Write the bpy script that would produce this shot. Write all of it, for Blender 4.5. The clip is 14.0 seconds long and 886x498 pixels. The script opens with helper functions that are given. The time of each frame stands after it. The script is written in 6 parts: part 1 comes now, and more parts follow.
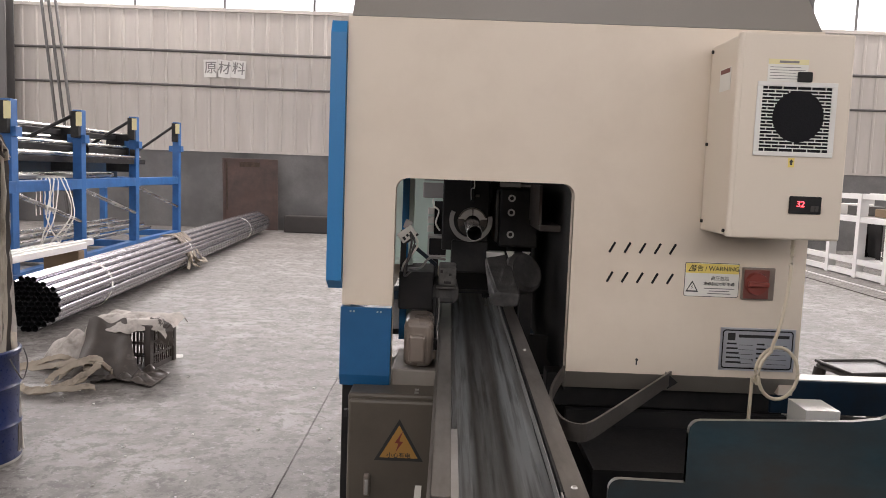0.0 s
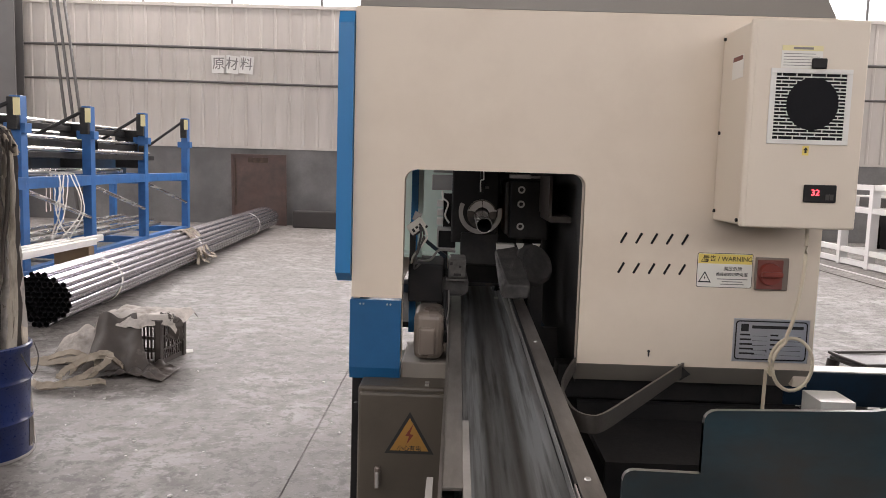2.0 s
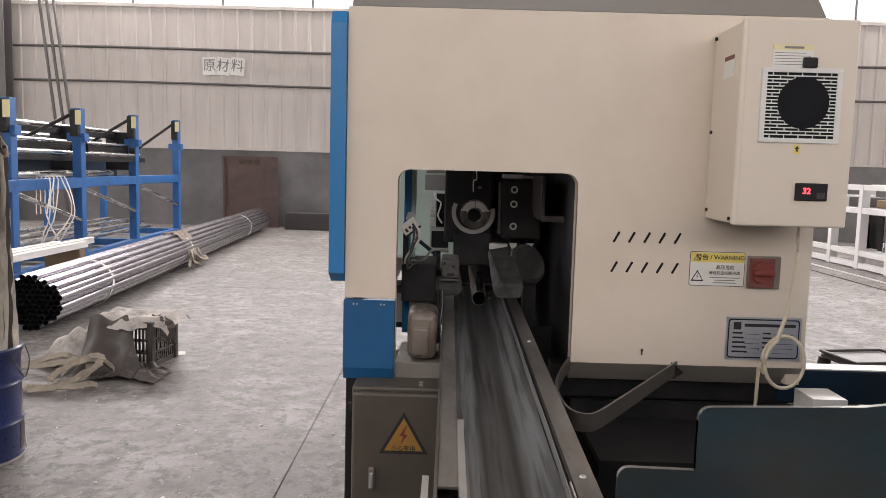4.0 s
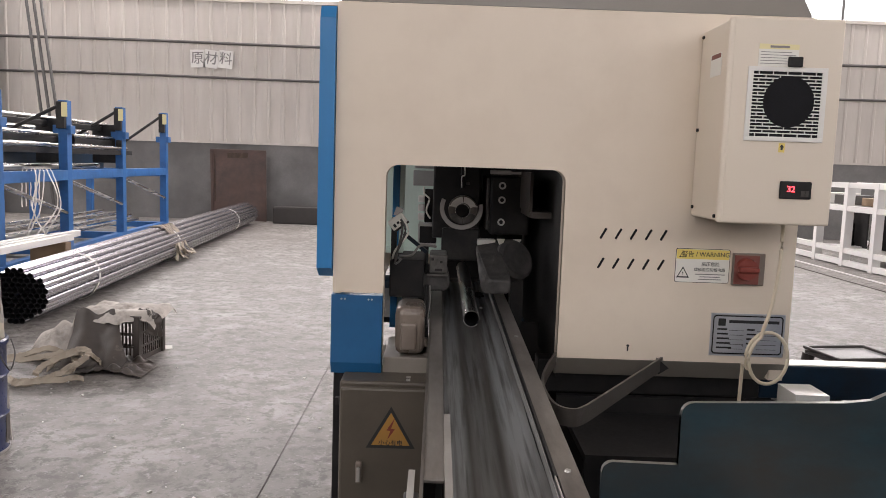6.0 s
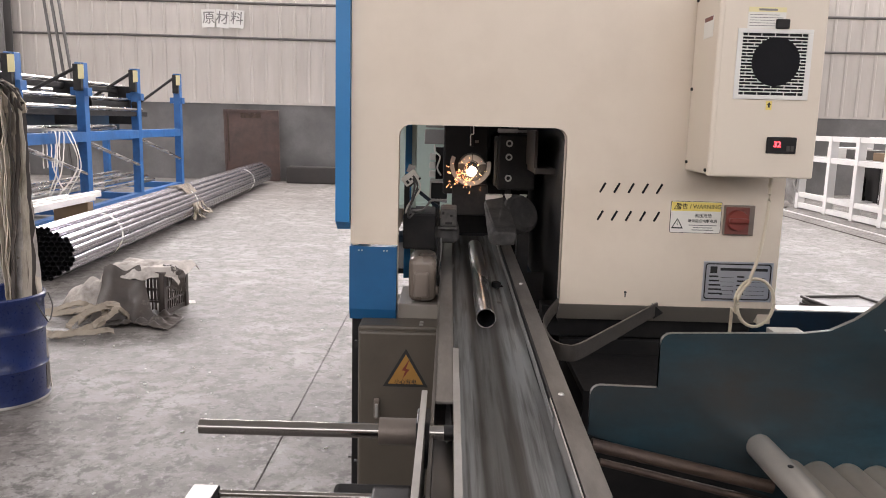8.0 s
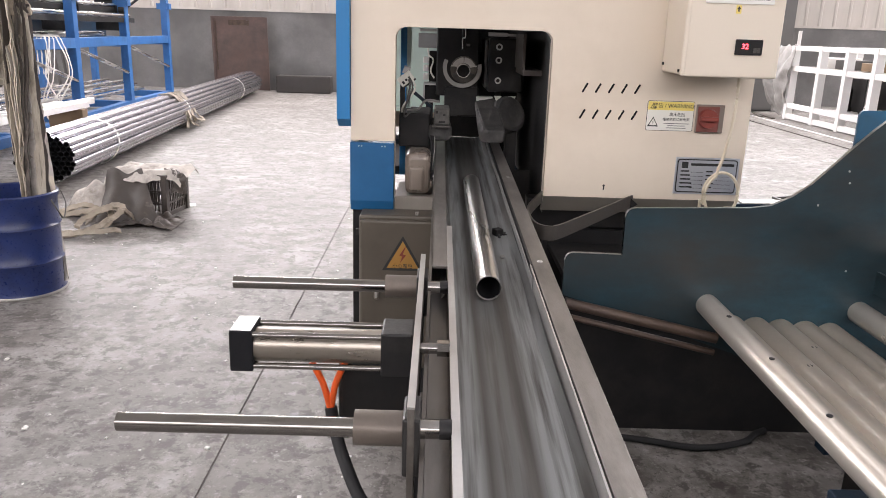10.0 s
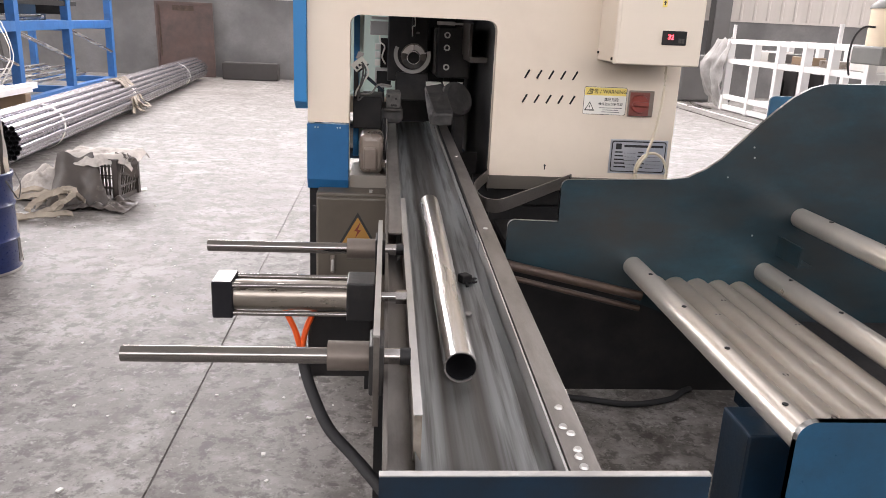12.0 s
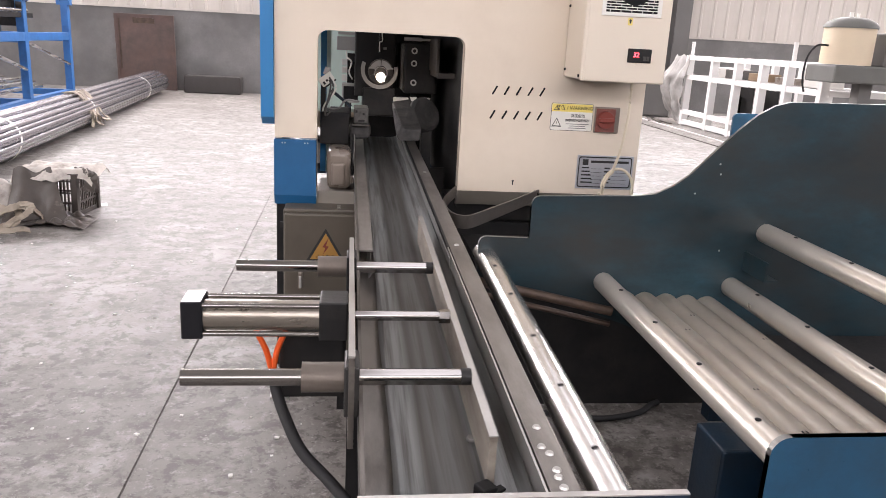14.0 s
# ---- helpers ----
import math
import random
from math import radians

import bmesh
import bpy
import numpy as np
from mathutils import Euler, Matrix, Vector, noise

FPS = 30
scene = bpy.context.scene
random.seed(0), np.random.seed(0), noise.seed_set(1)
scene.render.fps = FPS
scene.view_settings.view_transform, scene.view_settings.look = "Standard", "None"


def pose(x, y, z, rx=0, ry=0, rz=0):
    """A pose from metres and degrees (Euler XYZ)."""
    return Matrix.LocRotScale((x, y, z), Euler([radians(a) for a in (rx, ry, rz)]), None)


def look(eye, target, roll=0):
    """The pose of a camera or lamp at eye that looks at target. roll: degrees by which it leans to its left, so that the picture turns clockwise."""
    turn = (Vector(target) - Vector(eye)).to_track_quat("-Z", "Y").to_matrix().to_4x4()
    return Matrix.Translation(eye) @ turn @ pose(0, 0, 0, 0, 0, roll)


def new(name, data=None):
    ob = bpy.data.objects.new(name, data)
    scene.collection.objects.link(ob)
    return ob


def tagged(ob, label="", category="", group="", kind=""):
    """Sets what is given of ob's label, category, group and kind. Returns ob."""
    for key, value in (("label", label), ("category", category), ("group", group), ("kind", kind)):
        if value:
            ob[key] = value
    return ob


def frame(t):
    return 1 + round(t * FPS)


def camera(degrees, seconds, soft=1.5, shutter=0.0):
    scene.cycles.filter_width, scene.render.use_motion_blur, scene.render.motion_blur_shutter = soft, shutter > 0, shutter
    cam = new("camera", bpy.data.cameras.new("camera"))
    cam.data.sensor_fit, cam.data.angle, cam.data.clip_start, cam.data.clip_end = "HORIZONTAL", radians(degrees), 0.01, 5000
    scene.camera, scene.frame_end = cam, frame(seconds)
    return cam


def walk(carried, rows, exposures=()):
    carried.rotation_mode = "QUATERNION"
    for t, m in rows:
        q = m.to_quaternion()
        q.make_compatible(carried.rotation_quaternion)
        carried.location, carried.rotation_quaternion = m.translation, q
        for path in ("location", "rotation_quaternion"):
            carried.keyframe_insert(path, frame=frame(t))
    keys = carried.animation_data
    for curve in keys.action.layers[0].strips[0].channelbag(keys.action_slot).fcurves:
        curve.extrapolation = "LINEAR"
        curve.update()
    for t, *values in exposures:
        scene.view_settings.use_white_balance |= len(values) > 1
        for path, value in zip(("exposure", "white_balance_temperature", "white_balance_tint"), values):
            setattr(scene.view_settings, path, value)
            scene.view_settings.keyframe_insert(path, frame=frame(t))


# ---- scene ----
# ---- camera ----
PATH = [
    (0, (0.035, -2.248, 1.309), (0.024, -0.257, 1.113), 2.10),
    (0.5, (0.033, -2.245, 1.312), (0.016, -0.255, 1.120), 1.96),
    (1, (0.032, -2.242, 1.309), (0.015, -0.251, 1.117), 1.93),
    (1.5, (0.033, -2.241, 1.306), (0.009, -0.252, 1.106), 1.79),
    (2, (0.032, -2.233, 1.298), (-0.001, -0.244, 1.088), 1.72),
    (4.5, (0.028, -2.234, 1.293), (0.028, -0.245, 1.089), 1.59),
    (5, (0.028, -2.235, 1.296), (0.042, -0.246, 1.093), 1.71),
    (5.5, (0.032, -2.239, 1.298), (0.052, -0.250, 1.093), 1.74),
    (6, (0.030, -2.242, 1.296), (0.048, -0.254, 1.078), 1.94),
    (6.5, (0.029, -2.247, 1.290), (0.039, -0.261, 1.056), 2.19),
    (7, (0.030, -2.278, 1.295), (0.006, -0.295, 1.038), 1.99),
    (7.5, (0.032, -2.338, 1.292), (-0.003, -0.359, 1.006), 1.66),
    (8, (0.038, -2.411, 1.300), (0.026, -0.438, 0.975), 1.44),
    (8.5, (0.043, -2.482, 1.294), (0.043, -0.521, 0.899), 1.64),
    (9, (0.035, -2.545, 1.287), (0.025, -0.599, 0.828), 1.71),
    (11.5, (0.023, -2.787, 1.272), (0.144, -0.878, 0.688), 2.30),
    (12, (0.011, -2.829, 1.274), (0.167, -0.917, 0.710), 2.60),
    (12.5, (-0.007, -2.829, 1.275), (0.184, -0.916, 0.726), 2.81),
    (13, (-0.004, -2.822, 1.275), (0.202, -0.907, 0.736), 2.87),
    (13.5, (-0.007, -2.815, 1.273), (0.211, -0.901, 0.735), 2.90),
    (14, (-0.005, -2.818, 1.279), (0.243, -0.904, 0.753), 3.04),
]
cam = camera(60.1, 14.0, 0.75, 0.3)
walk(cam, [(t, look(eye, target, roll)) for t, eye, target, roll in PATH],
     exposures=[(0.0, -0.05, 6500, 12), (6.8, -0.04, 6480, 12), (7.5, 0.08, 6460, 12), (8.5, 0.40, 6400, 12), (9.2, 0.56, 6360, 12), (11.3, 0.63, 6340, 12), (14.0, 0.68, 6350, 14)])

# ---- daylight: sky through high window bands and roof lights ----
world = bpy.data.worlds.new("sky")
world.use_nodes = True
scene.world = world
_bg = world.node_tree.nodes["Background"]
_sky = world.node_tree.nodes.new("ShaderNodeTexSky")
_sky.sky_type, _sky.sun_disc = "NISHITA", False
_sky.sun_elevation, _sky.sun_rotation = radians(48), radians(200)
world.node_tree.links.new(_sky.outputs[0], _bg.inputs[0])
_bg.inputs[1].default_value = 0.1
scene.view_settings.exposure = 0.0


def window_lamp(x, y, z, sx, sy, aim, power, colour=(1.0, 0.92, 0.905)):
    data = bpy.data.lights.new("window_light", "AREA")
    data.shape, data.size, data.size_y, data.energy, data.color = "RECTANGLE", sx, sy, power, colour
    ob = new("window_light", data)
    ob.matrix_world = look((x, y, z), (x + aim[0], y + aim[1], z + aim[2]))
    return ob


HALL = (-14.0, 16.0, -12.0, 13.9)   # x0, x1, y0, y1
window_lamp(1.0, 13.6, 5.55, 27.0, 1.9, (0, -1, -0.55), 2700)
window_lamp(1.0, -11.7, 5.2, 27.0, 2.6, (0, 1, -0.25), 540)
window_lamp(-13.7, 1.0, 5.5, 22.0, 1.9, (1, 0, -0.25), 410)
window_lamp(15.7, 1.0, 5.5, 22.0, 1.9, (-1, 0, -0.25), 240)
for _x in (-8.0, 1.0, 10.0):
    window_lamp(_x, 1.0, 7.85, 1.4, 22.0, (0, 0, -1), 165 if _x < 5 else 95, (1.0, 0.93, 0.912))


# ---- materials ----
def mat(name, colour, rough=0.5, metal=0.0, vary=0.15, scale=6.0, fine=60.0, bump=0.15, stain=None, stain_amount=0.5,
        stain_scale=2.0, spread=0.16, stretch=(1, 1, 1), rough_vary=0.12, random=0.0, emit=None, coat=0.0, bump_distance=0.004):
    """Colour with broad and fine variation, an optional stain layer, uneven gloss and fine relief, in object space."""
    m = bpy.data.materials.new(name)
    m.use_nodes = True
    n, l = m.node_tree.nodes, m.node_tree.links
    b = n["Principled BSDF"]
    tc, mp = n.new("ShaderNodeTexCoord"), n.new("ShaderNodeMapping")
    l.new(tc.outputs["Object"], mp.inputs[0])
    mp.inputs["Scale"].default_value = stretch

    def noise_tex(s, detail=4.0, r=0.55):
        t = n.new("ShaderNodeTexNoise")
        t.inputs["Scale"].default_value, t.inputs["Detail"].default_value, t.inputs["Roughness"].default_value = s, detail, r
        l.new(mp.outputs[0], t.inputs["Vector"])
        return t.outputs["Fac"]

    def mix(fac, a, c, kind="MIX"):
        x = n.new("ShaderNodeMix")
        x.data_type, x.blend_type = "RGBA", kind
        for s, v in ((x.inputs["Factor"], fac), (x.inputs["A"], a), (x.inputs["B"], c)):
            if isinstance(v, (int, float)):
                s.default_value = v
            elif isinstance(v, tuple):
                s.default_value = (*v, 1) if len(v) == 3 else v
            else:
                l.new(v, s)
        return x.outputs["Result"]

    def ramp(v, lo, hi):
        x = n.new("ShaderNodeMapRange")
        x.inputs["From Min"].default_value, x.inputs["From Max"].default_value = lo, hi
        l.new(v, x.inputs["Value"])
        return x.outputs["Result"]

    broad, grain = noise_tex(scale), noise_tex(fine, 6.0, 0.7)
    dark = tuple(c * (1 - vary) for c in colour)
    light = tuple(min(1.0, c * (1 + vary)) for c in colour)
    col = mix(ramp(broad, 0.3, 0.7), dark, light)
    col = mix(ramp(grain, 0.25, 0.75), mix(0.5, col, dark), col)
    if stain:
        col = mix(ramp(noise_tex(stain_scale, 8.0, 0.65), 1 - stain_amount - spread, 1 - stain_amount + spread), col, stain)
    if random:
        info = n.new("ShaderNodeObjectInfo")
        hsv = n.new("ShaderNodeHueSaturation")
        mr = n.new("ShaderNodeMapRange")
        mr.inputs["To Min"].default_value, mr.inputs["To Max"].default_value = 1 - random, 1 + random
        l.new(info.outputs["Random"], mr.inputs["Value"])
        l.new(mr.outputs["Result"], hsv.inputs["Value"])
        l.new(col, hsv.inputs["Color"])
        col = hsv.outputs["Color"]
    l.new(col, b.inputs["Base Color"])
    rr = n.new("ShaderNodeMapRange")
    rr.inputs["To Min"].default_value, rr.inputs["To Max"].default_value = max(0.03, rough - rough_vary), min(1, rough + rough_vary)
    l.new(broad if not stain else grain, rr.inputs["Value"])
    l.new(rr.outputs["Result"], b.inputs["Roughness"])
    b.inputs["Metallic"].default_value = metal
    b.inputs["Coat Weight"].default_value = coat
    if bump:
        bp = n.new("ShaderNodeBump")
        bp.inputs["Strength"].default_value, bp.inputs["Distance"].default_value = bump, bump_distance
        l.new(grain, bp.inputs["Height"])
        l.new(bp.outputs[0], b.inputs["Normal"])
    if emit:
        b.inputs["Emission Color"].default_value = (*emit[:3], 1)
        b.inputs["Emission Strength"].default_value = emit[3]
    return m


def concrete_mat():
    """Power-floated slab: pale dust patches, dark oily stains, fine grain and scratches."""
    m = mat("concrete", (0.20, 0.187, 0.173), 0.56, 0, 0.35, 0.7, 60, 0.3, (0.125, 0.112, 0.10), 0.46, 1.1, 0.16, rough_vary=0.12)
    n, l = m.node_tree.nodes, m.node_tree.links
    b = n["Principled BSDF"]
    old = b.inputs["Base Color"].links[0].from_socket
    tc = n.new("ShaderNodeTexCoord")
    for scale, lo, hi, colour, detail in ((1.6, 0.50, 0.66, (0.32, 0.305, 0.287), 12), (3.6, 0.53, 0.66, (0.32, 0.305, 0.288), 14), (6.0, 0.49, 0.60, (0.075, 0.064, 0.055), 15),
                                          (13, 0.51, 0.58, (0.05, 0.042, 0.036), 14), (24, 0.55, 0.66, (0.36, 0.344, 0.325), 12), (48, 0.58, 0.64, (0.035, 0.030, 0.026), 10), (90, 0.62, 0.68, (0.38, 0.364, 0.345), 5)):
        t = n.new("ShaderNodeTexNoise")
        t.inputs["Scale"].default_value, t.inputs["Detail"].default_value, t.inputs["Roughness"].default_value = scale, detail, 0.7
        t.inputs["Distortion"].default_value = 0.2
        l.new(tc.outputs["Object"], t.inputs["Vector"])
        r = n.new("ShaderNodeMapRange")
        r.inputs["From Min"].default_value, r.inputs["From Max"].default_value, r.inputs["To Max"].default_value = lo, hi, 0.78
        l.new(t.outputs["Fac"], r.inputs["Value"])
        x = n.new("ShaderNodeMix")
        x.data_type = "RGBA"
        l.new(r.outputs["Result"], x.inputs["Factor"])
        l.new(old, x.inputs["A"])
        x.inputs["B"].default_value = (*colour, 1)
        old = x.outputs["Result"]
    l.new(old, b.inputs["Base Color"])
    return m


def liner_mat():
    """Dark liner with two runs worn pale where tubes slide, drawn out along its length."""
    m = mat("scuffed_liner", (0.20, 0.187, 0.170), 0.36, 0.2, 0.45, 9, 60, 0.15, (0.085, 0.079, 0.072), 0.44, 8, 0.14, stretch=(2.2, 0.10, 1))
    n, l = m.node_tree.nodes, m.node_tree.links
    b = n["Principled BSDF"]
    old = b.inputs["Base Color"].links[0].from_socket
    tc, sep, mp = n.new("ShaderNodeTexCoord"), n.new("ShaderNodeSeparateXYZ"), n.new("ShaderNodeMapping")
    l.new(tc.outputs["Object"], sep.inputs[0])
    l.new(tc.outputs["Object"], mp.inputs[0])
    mp.inputs["Scale"].default_value = (70, 2.6, 1)
    for centre, width, amount, seed in ((0.084, 0.028, 1.0, 0.0), (0.208, 0.034, 1.0, 7.0), (0.14, 0.03, 0.35, 15.0)):
        t = n.new("ShaderNodeTexNoise")
        t.noise_dimensions = "4D"
        t.inputs["W"].default_value, t.inputs["Scale"].default_value, t.inputs["Detail"].default_value = seed, 1.0, 7.0
        l.new(mp.outputs[0], t.inputs["Vector"])
        sub_ = n.new("ShaderNodeMath")
        sub_.operation = "SUBTRACT"
        l.new(sep.outputs["X"], sub_.inputs[0])
        sub_.inputs[1].default_value = centre
        ab = n.new("ShaderNodeMath")
        ab.operation = "ABSOLUTE"
        l.new(sub_.outputs[0], ab.inputs[0])
        r = n.new("ShaderNodeMapRange")
        r.inputs["From Min"].default_value, r.inputs["From Max"].default_value = width, width * 0.45
        l.new(ab.outputs[0], r.inputs["Value"])
        q = n.new("ShaderNodeMapRange")
        q.inputs["From Min"].default_value, q.inputs["From Max"].default_value, q.inputs["To Max"].default_value = 0.33, 0.54, amount
        l.new(t.outputs["Fac"], q.inputs["Value"])
        mu = n.new("ShaderNodeMath")
        mu.operation = "MULTIPLY"
        l.new(r.outputs["Result"], mu.inputs[0])
        l.new(q.outputs["Result"], mu.inputs[1])
        x = n.new("ShaderNodeMix")
        x.data_type = "RGBA"
        l.new(mu.outputs[0], x.inputs["Factor"])
        l.new(old, x.inputs["A"])
        x.inputs["B"].default_value = (0.50, 0.522, 0.52, 1)
        old = x.outputs["Result"]
    l.new(old, b.inputs["Base Color"])
    return m


M = {}
M["concrete"] = concrete_mat()
M["joint"] = mat("joint_filler", (0.09, 0.085, 0.08), 0.9, 0, 0.5, 4, 40, 0.3, (0.34, 0.325, 0.305), 0.52, 3, 0.12)
M["cream"] = mat("cream_paint", (0.70, 0.61, 0.50), 0.42, 0, 0.04, 1.2, 160, 0.05, (0.60, 0.51, 0.41), 0.34, 2.5, 0.2)
M["ac_cream"] = mat("cooler_paint", (0.69, 0.61, 0.505), 0.4, 0, 0.03, 1.5, 160, 0.05)
M["blue"] = mat("blue_paint", (0.012, 0.10, 0.245), 0.38, 0, 0.12, 3, 120, 0.06, (0.008, 0.07, 0.18), 0.36, 4, 0.15)
M["blue_edge"] = mat("blue_side_paint", (0.02, 0.18, 0.42), 0.4, 0, 0.08, 3, 120, 0.05)
M["dark_blue"] = mat("dark_blue_paint", (0.007, 0.026, 0.052), 0.42, 0, 0.25, 4, 90, 0.1, (0.012, 0.013, 0.014), 0.45, 5, 0.2)
M["dark_blue"].node_tree.nodes["Principled BSDF"].inputs["Specular IOR Level"].default_value = 0.25
M["guard"] = mat("worn_blue_steel", (0.013, 0.037, 0.050), 0.38, 0.0, 0.7, 4.0, 60, 0.06, (0.026, 0.025, 0.023), 0.48, 5.0, 0.16, rough_vary=0.14, stretch=(0.6, 1, 1.3))
M["guard"].node_tree.nodes["Principled BSDF"].inputs["Specular IOR Level"].default_value = 0.34
M["edge"] = mat("bare_plate_edge", (0.5, 0.49, 0.47), 0.35, 0.8, 0.15, 9, 90, 0.1)
M["grey_lip"] = mat("grey_primer", (0.24, 0.215, 0.185), 0.55, 0, 0.1, 5, 90, 0.1)
M["roof_grey"] = mat("grey_cover_paint", (0.22, 0.20, 0.175), 0.5, 0, 0.08, 2, 120, 0.05)
# for real black parts, and for sheets put in where deep shade lies
M["black"] = mat("black_paint_and_shade", (0.016, 0.0155, 0.016), 0.6, 0, 0.3, 6, 90, 0.1, (0.034, 0.031, 0.029), 0.36, 5, 0.18)
M["black_metal"] = mat("blackened_steel", (0.019, 0.0185, 0.019), 0.42, 0.0, 0.3, 8, 80, 0.15, (0.045, 0.042, 0.039), 0.36, 7, 0.16)
M["rubber"] = mat("black_rubber", (0.015, 0.015, 0.016), 0.7, 0, 0.2, 8, 70, 0.25)
M["pad"] = mat("dusty_pad_rubber", (0.035, 0.034, 0.034), 0.7, 0, 0.3, 9, 110, 0.5, (0.10, 0.095, 0.088), 0.42, 12, 0.16)
M["dusty_grey"] = mat("dusty_grey_casting", (0.10, 0.095, 0.088), 0.6, 0, 0.3, 14, 110, 0.3, (0.035, 0.033, 0.03), 0.42, 22, 0.12)
M["grey_plate"] = mat("satin_grey_plate", (0.40, 0.39, 0.375), 0.4, 0.3, 0.1, 8, 90, 0.05)
M["weathered_bar"] = mat("weathered_flat_bar", (0.40, 0.355, 0.30), 0.45, 0.35, 0.3, 10, 80, 0.2, (0.13, 0.105, 0.085), 0.42, 14, 0.14, stretch=(1, 0.35, 1))
M["front_blue"] = mat("grimy_blue_front", (0.010, 0.075, 0.155), 0.32, 0, 0.3, 3, 90, 0.06, (0.012, 0.026, 0.036), 0.46, 3.5, 0.22)
M["steel"] = mat("bright_steel", (0.30, 0.285, 0.27), 0.14, 1.0, 0.08, 5, 70, 0.0, rough_vary=0.05)
M["tube"] = mat("drawn_steel_tube", (0.66, 0.65, 0.63), 0.27, 1.0, 0.12, 14, 90, 0.02, stretch=(1, 0.08, 1), rough_vary=0.08)
M["rail"] = mat("worn_rail_steel", (0.185, 0.168, 0.15), 0.40, 0.6, 0.3, 6, 80, 0.2, (0.05, 0.043, 0.037), 0.46, 9, 0.16, stretch=(1, 0.3, 1))
M["liner"] = liner_mat()
M["rust"] = mat("rusted_steel", (0.12, 0.082, 0.06), 0.5, 0.4, 0.3, 8, 70, 0.4, (0.05, 0.035, 0.03), 0.5, 10, 0.2)
M["bushing"] = mat("browned_bushing", (0.16, 0.135, 0.115), 0.45, 0.5, 0.2, 12, 80, 0.15)
M["barrel"] = mat("cylinder_barrel", (0.40, 0.365, 0.32), 0.3, 0.9, 0.15, 8, 80, 0.03, (0.16, 0.13, 0.10), 0.36, 9, 0.2, stretch=(0.2, 1, 1))
M["rust_red"] = mat("rust_red_sheet", (0.155, 0.10, 0.085), 0.8, 0, 0.3, 2, 40, 0.3, (0.085, 0.066, 0.06), 0.5, 2.2, 0.14)
# base colour darkened for the shadow of the machine overhanging the cabinet
M["grey_box"] = mat("shaded_cabinet_grey", (0.095, 0.079, 0.060), 0.45, 0, 0.12, 3, 130, 0.05, (0.066, 0.055, 0.042), 0.36, 5, 0.2)
M["cladding"] = mat("dusty_cladding", (0.58, 0.54, 0.495), 0.55, 0, 0.08, 0.8, 30, 0.1, (0.44, 0.405, 0.365), 0.44, 1.1, 0.25, stretch=(3, 3, 0.5))
M["wainscot"] = mat("grey_render", (0.20, 0.195, 0.19), 0.85, 0, 0.35, 0.9, 30, 0.3, (0.115, 0.112, 0.108), 0.46, 0.8, 0.14)
M["column"] = mat("column_grey", (0.13, 0.125, 0.12), 0.6, 0, 0.12, 2, 40, 0.15)
M["roof"] = mat("roof_sheet", (0.5, 0.49, 0.47), 0.6, 0, 0.08, 1, 30, 0.1)
M["dark_pipe"] = mat("dark_conduit", (0.09, 0.085, 0.08), 0.5, 0.2, 0.2, 5, 60, 0.1)
M["paper"] = mat("white_paper", (0.73, 0.715, 0.68), 0.8, 0, 0.06, 5, 60, 0.1)
M["label_white"] = mat("label_white", (0.74, 0.72, 0.66), 0.4, 0, 0.03, 9, 90, 0.0)
M["label_yellow"] = mat("label_yellow", (0.78, 0.62, 0.16), 0.4, 0, 0.05, 9, 90, 0.0)
M["label_pale"] = mat("label_pale_yellow", (0.74, 0.66, 0.36), 0.45, 0, 0.05, 9, 90, 0.0)
# triangle's orange dimmed too, for the same overhang shadow
M["hazard"] = mat("shaded_hazard_orange", (0.38, 0.20, 0.045), 0.4, 0, 0.08, 9, 90, 0.0)
M["ink"] = mat("black_ink", (0.02, 0.02, 0.02), 0.6, 0, 0.1, 9, 60, 0.0)
M["grey_ink"] = mat("grey_ink", (0.22, 0.21, 0.2), 0.6, 0, 0.1, 9, 60, 0.0)
M["plate_blue"] = mat("name_plate", (0.55, 0.555, 0.59), 0.3, 0.5, 0.06, 9, 90, 0.0)
M["red"] = mat("switch_red", (0.19, 0.035, 0.024), 0.4, 0, 0.1, 9, 90, 0.05)
M["red_dark"] = mat("switch_red_brown", (0.17, 0.05, 0.038), 0.45, 0, 0.1, 9, 90, 0.05)
M["grille"] = mat("grille_white", (0.72, 0.70, 0.66), 0.45, 0, 0.04, 9, 90, 0.03)
# flat black: fan foam, and the shade inside slits, bores and tube gaps
M["hole"] = mat("foam_and_hole_shade", (0.010, 0.010, 0.012), 0.9, 0, 0.2, 20, 120, 0.3)
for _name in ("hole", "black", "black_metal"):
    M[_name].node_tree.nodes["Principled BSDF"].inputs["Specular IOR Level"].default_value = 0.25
M["led"] = mat("red_digits", (0.6, 0.02, 0.02), 0.4, 0, 0.02, 5, 50, 0, emit=(1.0, 0.06, 0.08, 5.0))
M["drum"] = mat("drum_blue", (0.016, 0.032, 0.13), 0.3, 0, 0.15, 5, 90, 0.08, (0.006, 0.01, 0.035), 0.36, 6, 0.2)
M["cloth"] = mat("grey_white_sack", (0.56, 0.52, 0.475), 0.85, 0, 0.25, 6, 160, 0.5, (0.15, 0.125, 0.10), 0.40, 8, 0.14)
M["film"] = mat("dusty_film", (0.075, 0.062, 0.053), 0.4, 0, 0.3, 6, 90, 0.3, (0.36, 0.32, 0.28), 0.30, 7, 0.10)
M["hung_film"] = mat("greyed_film", (0.33, 0.32, 0.305), 0.35, 0, 0.25, 6, 90, 0.3, (0.20, 0.19, 0.18), 0.42, 5, 0.14)
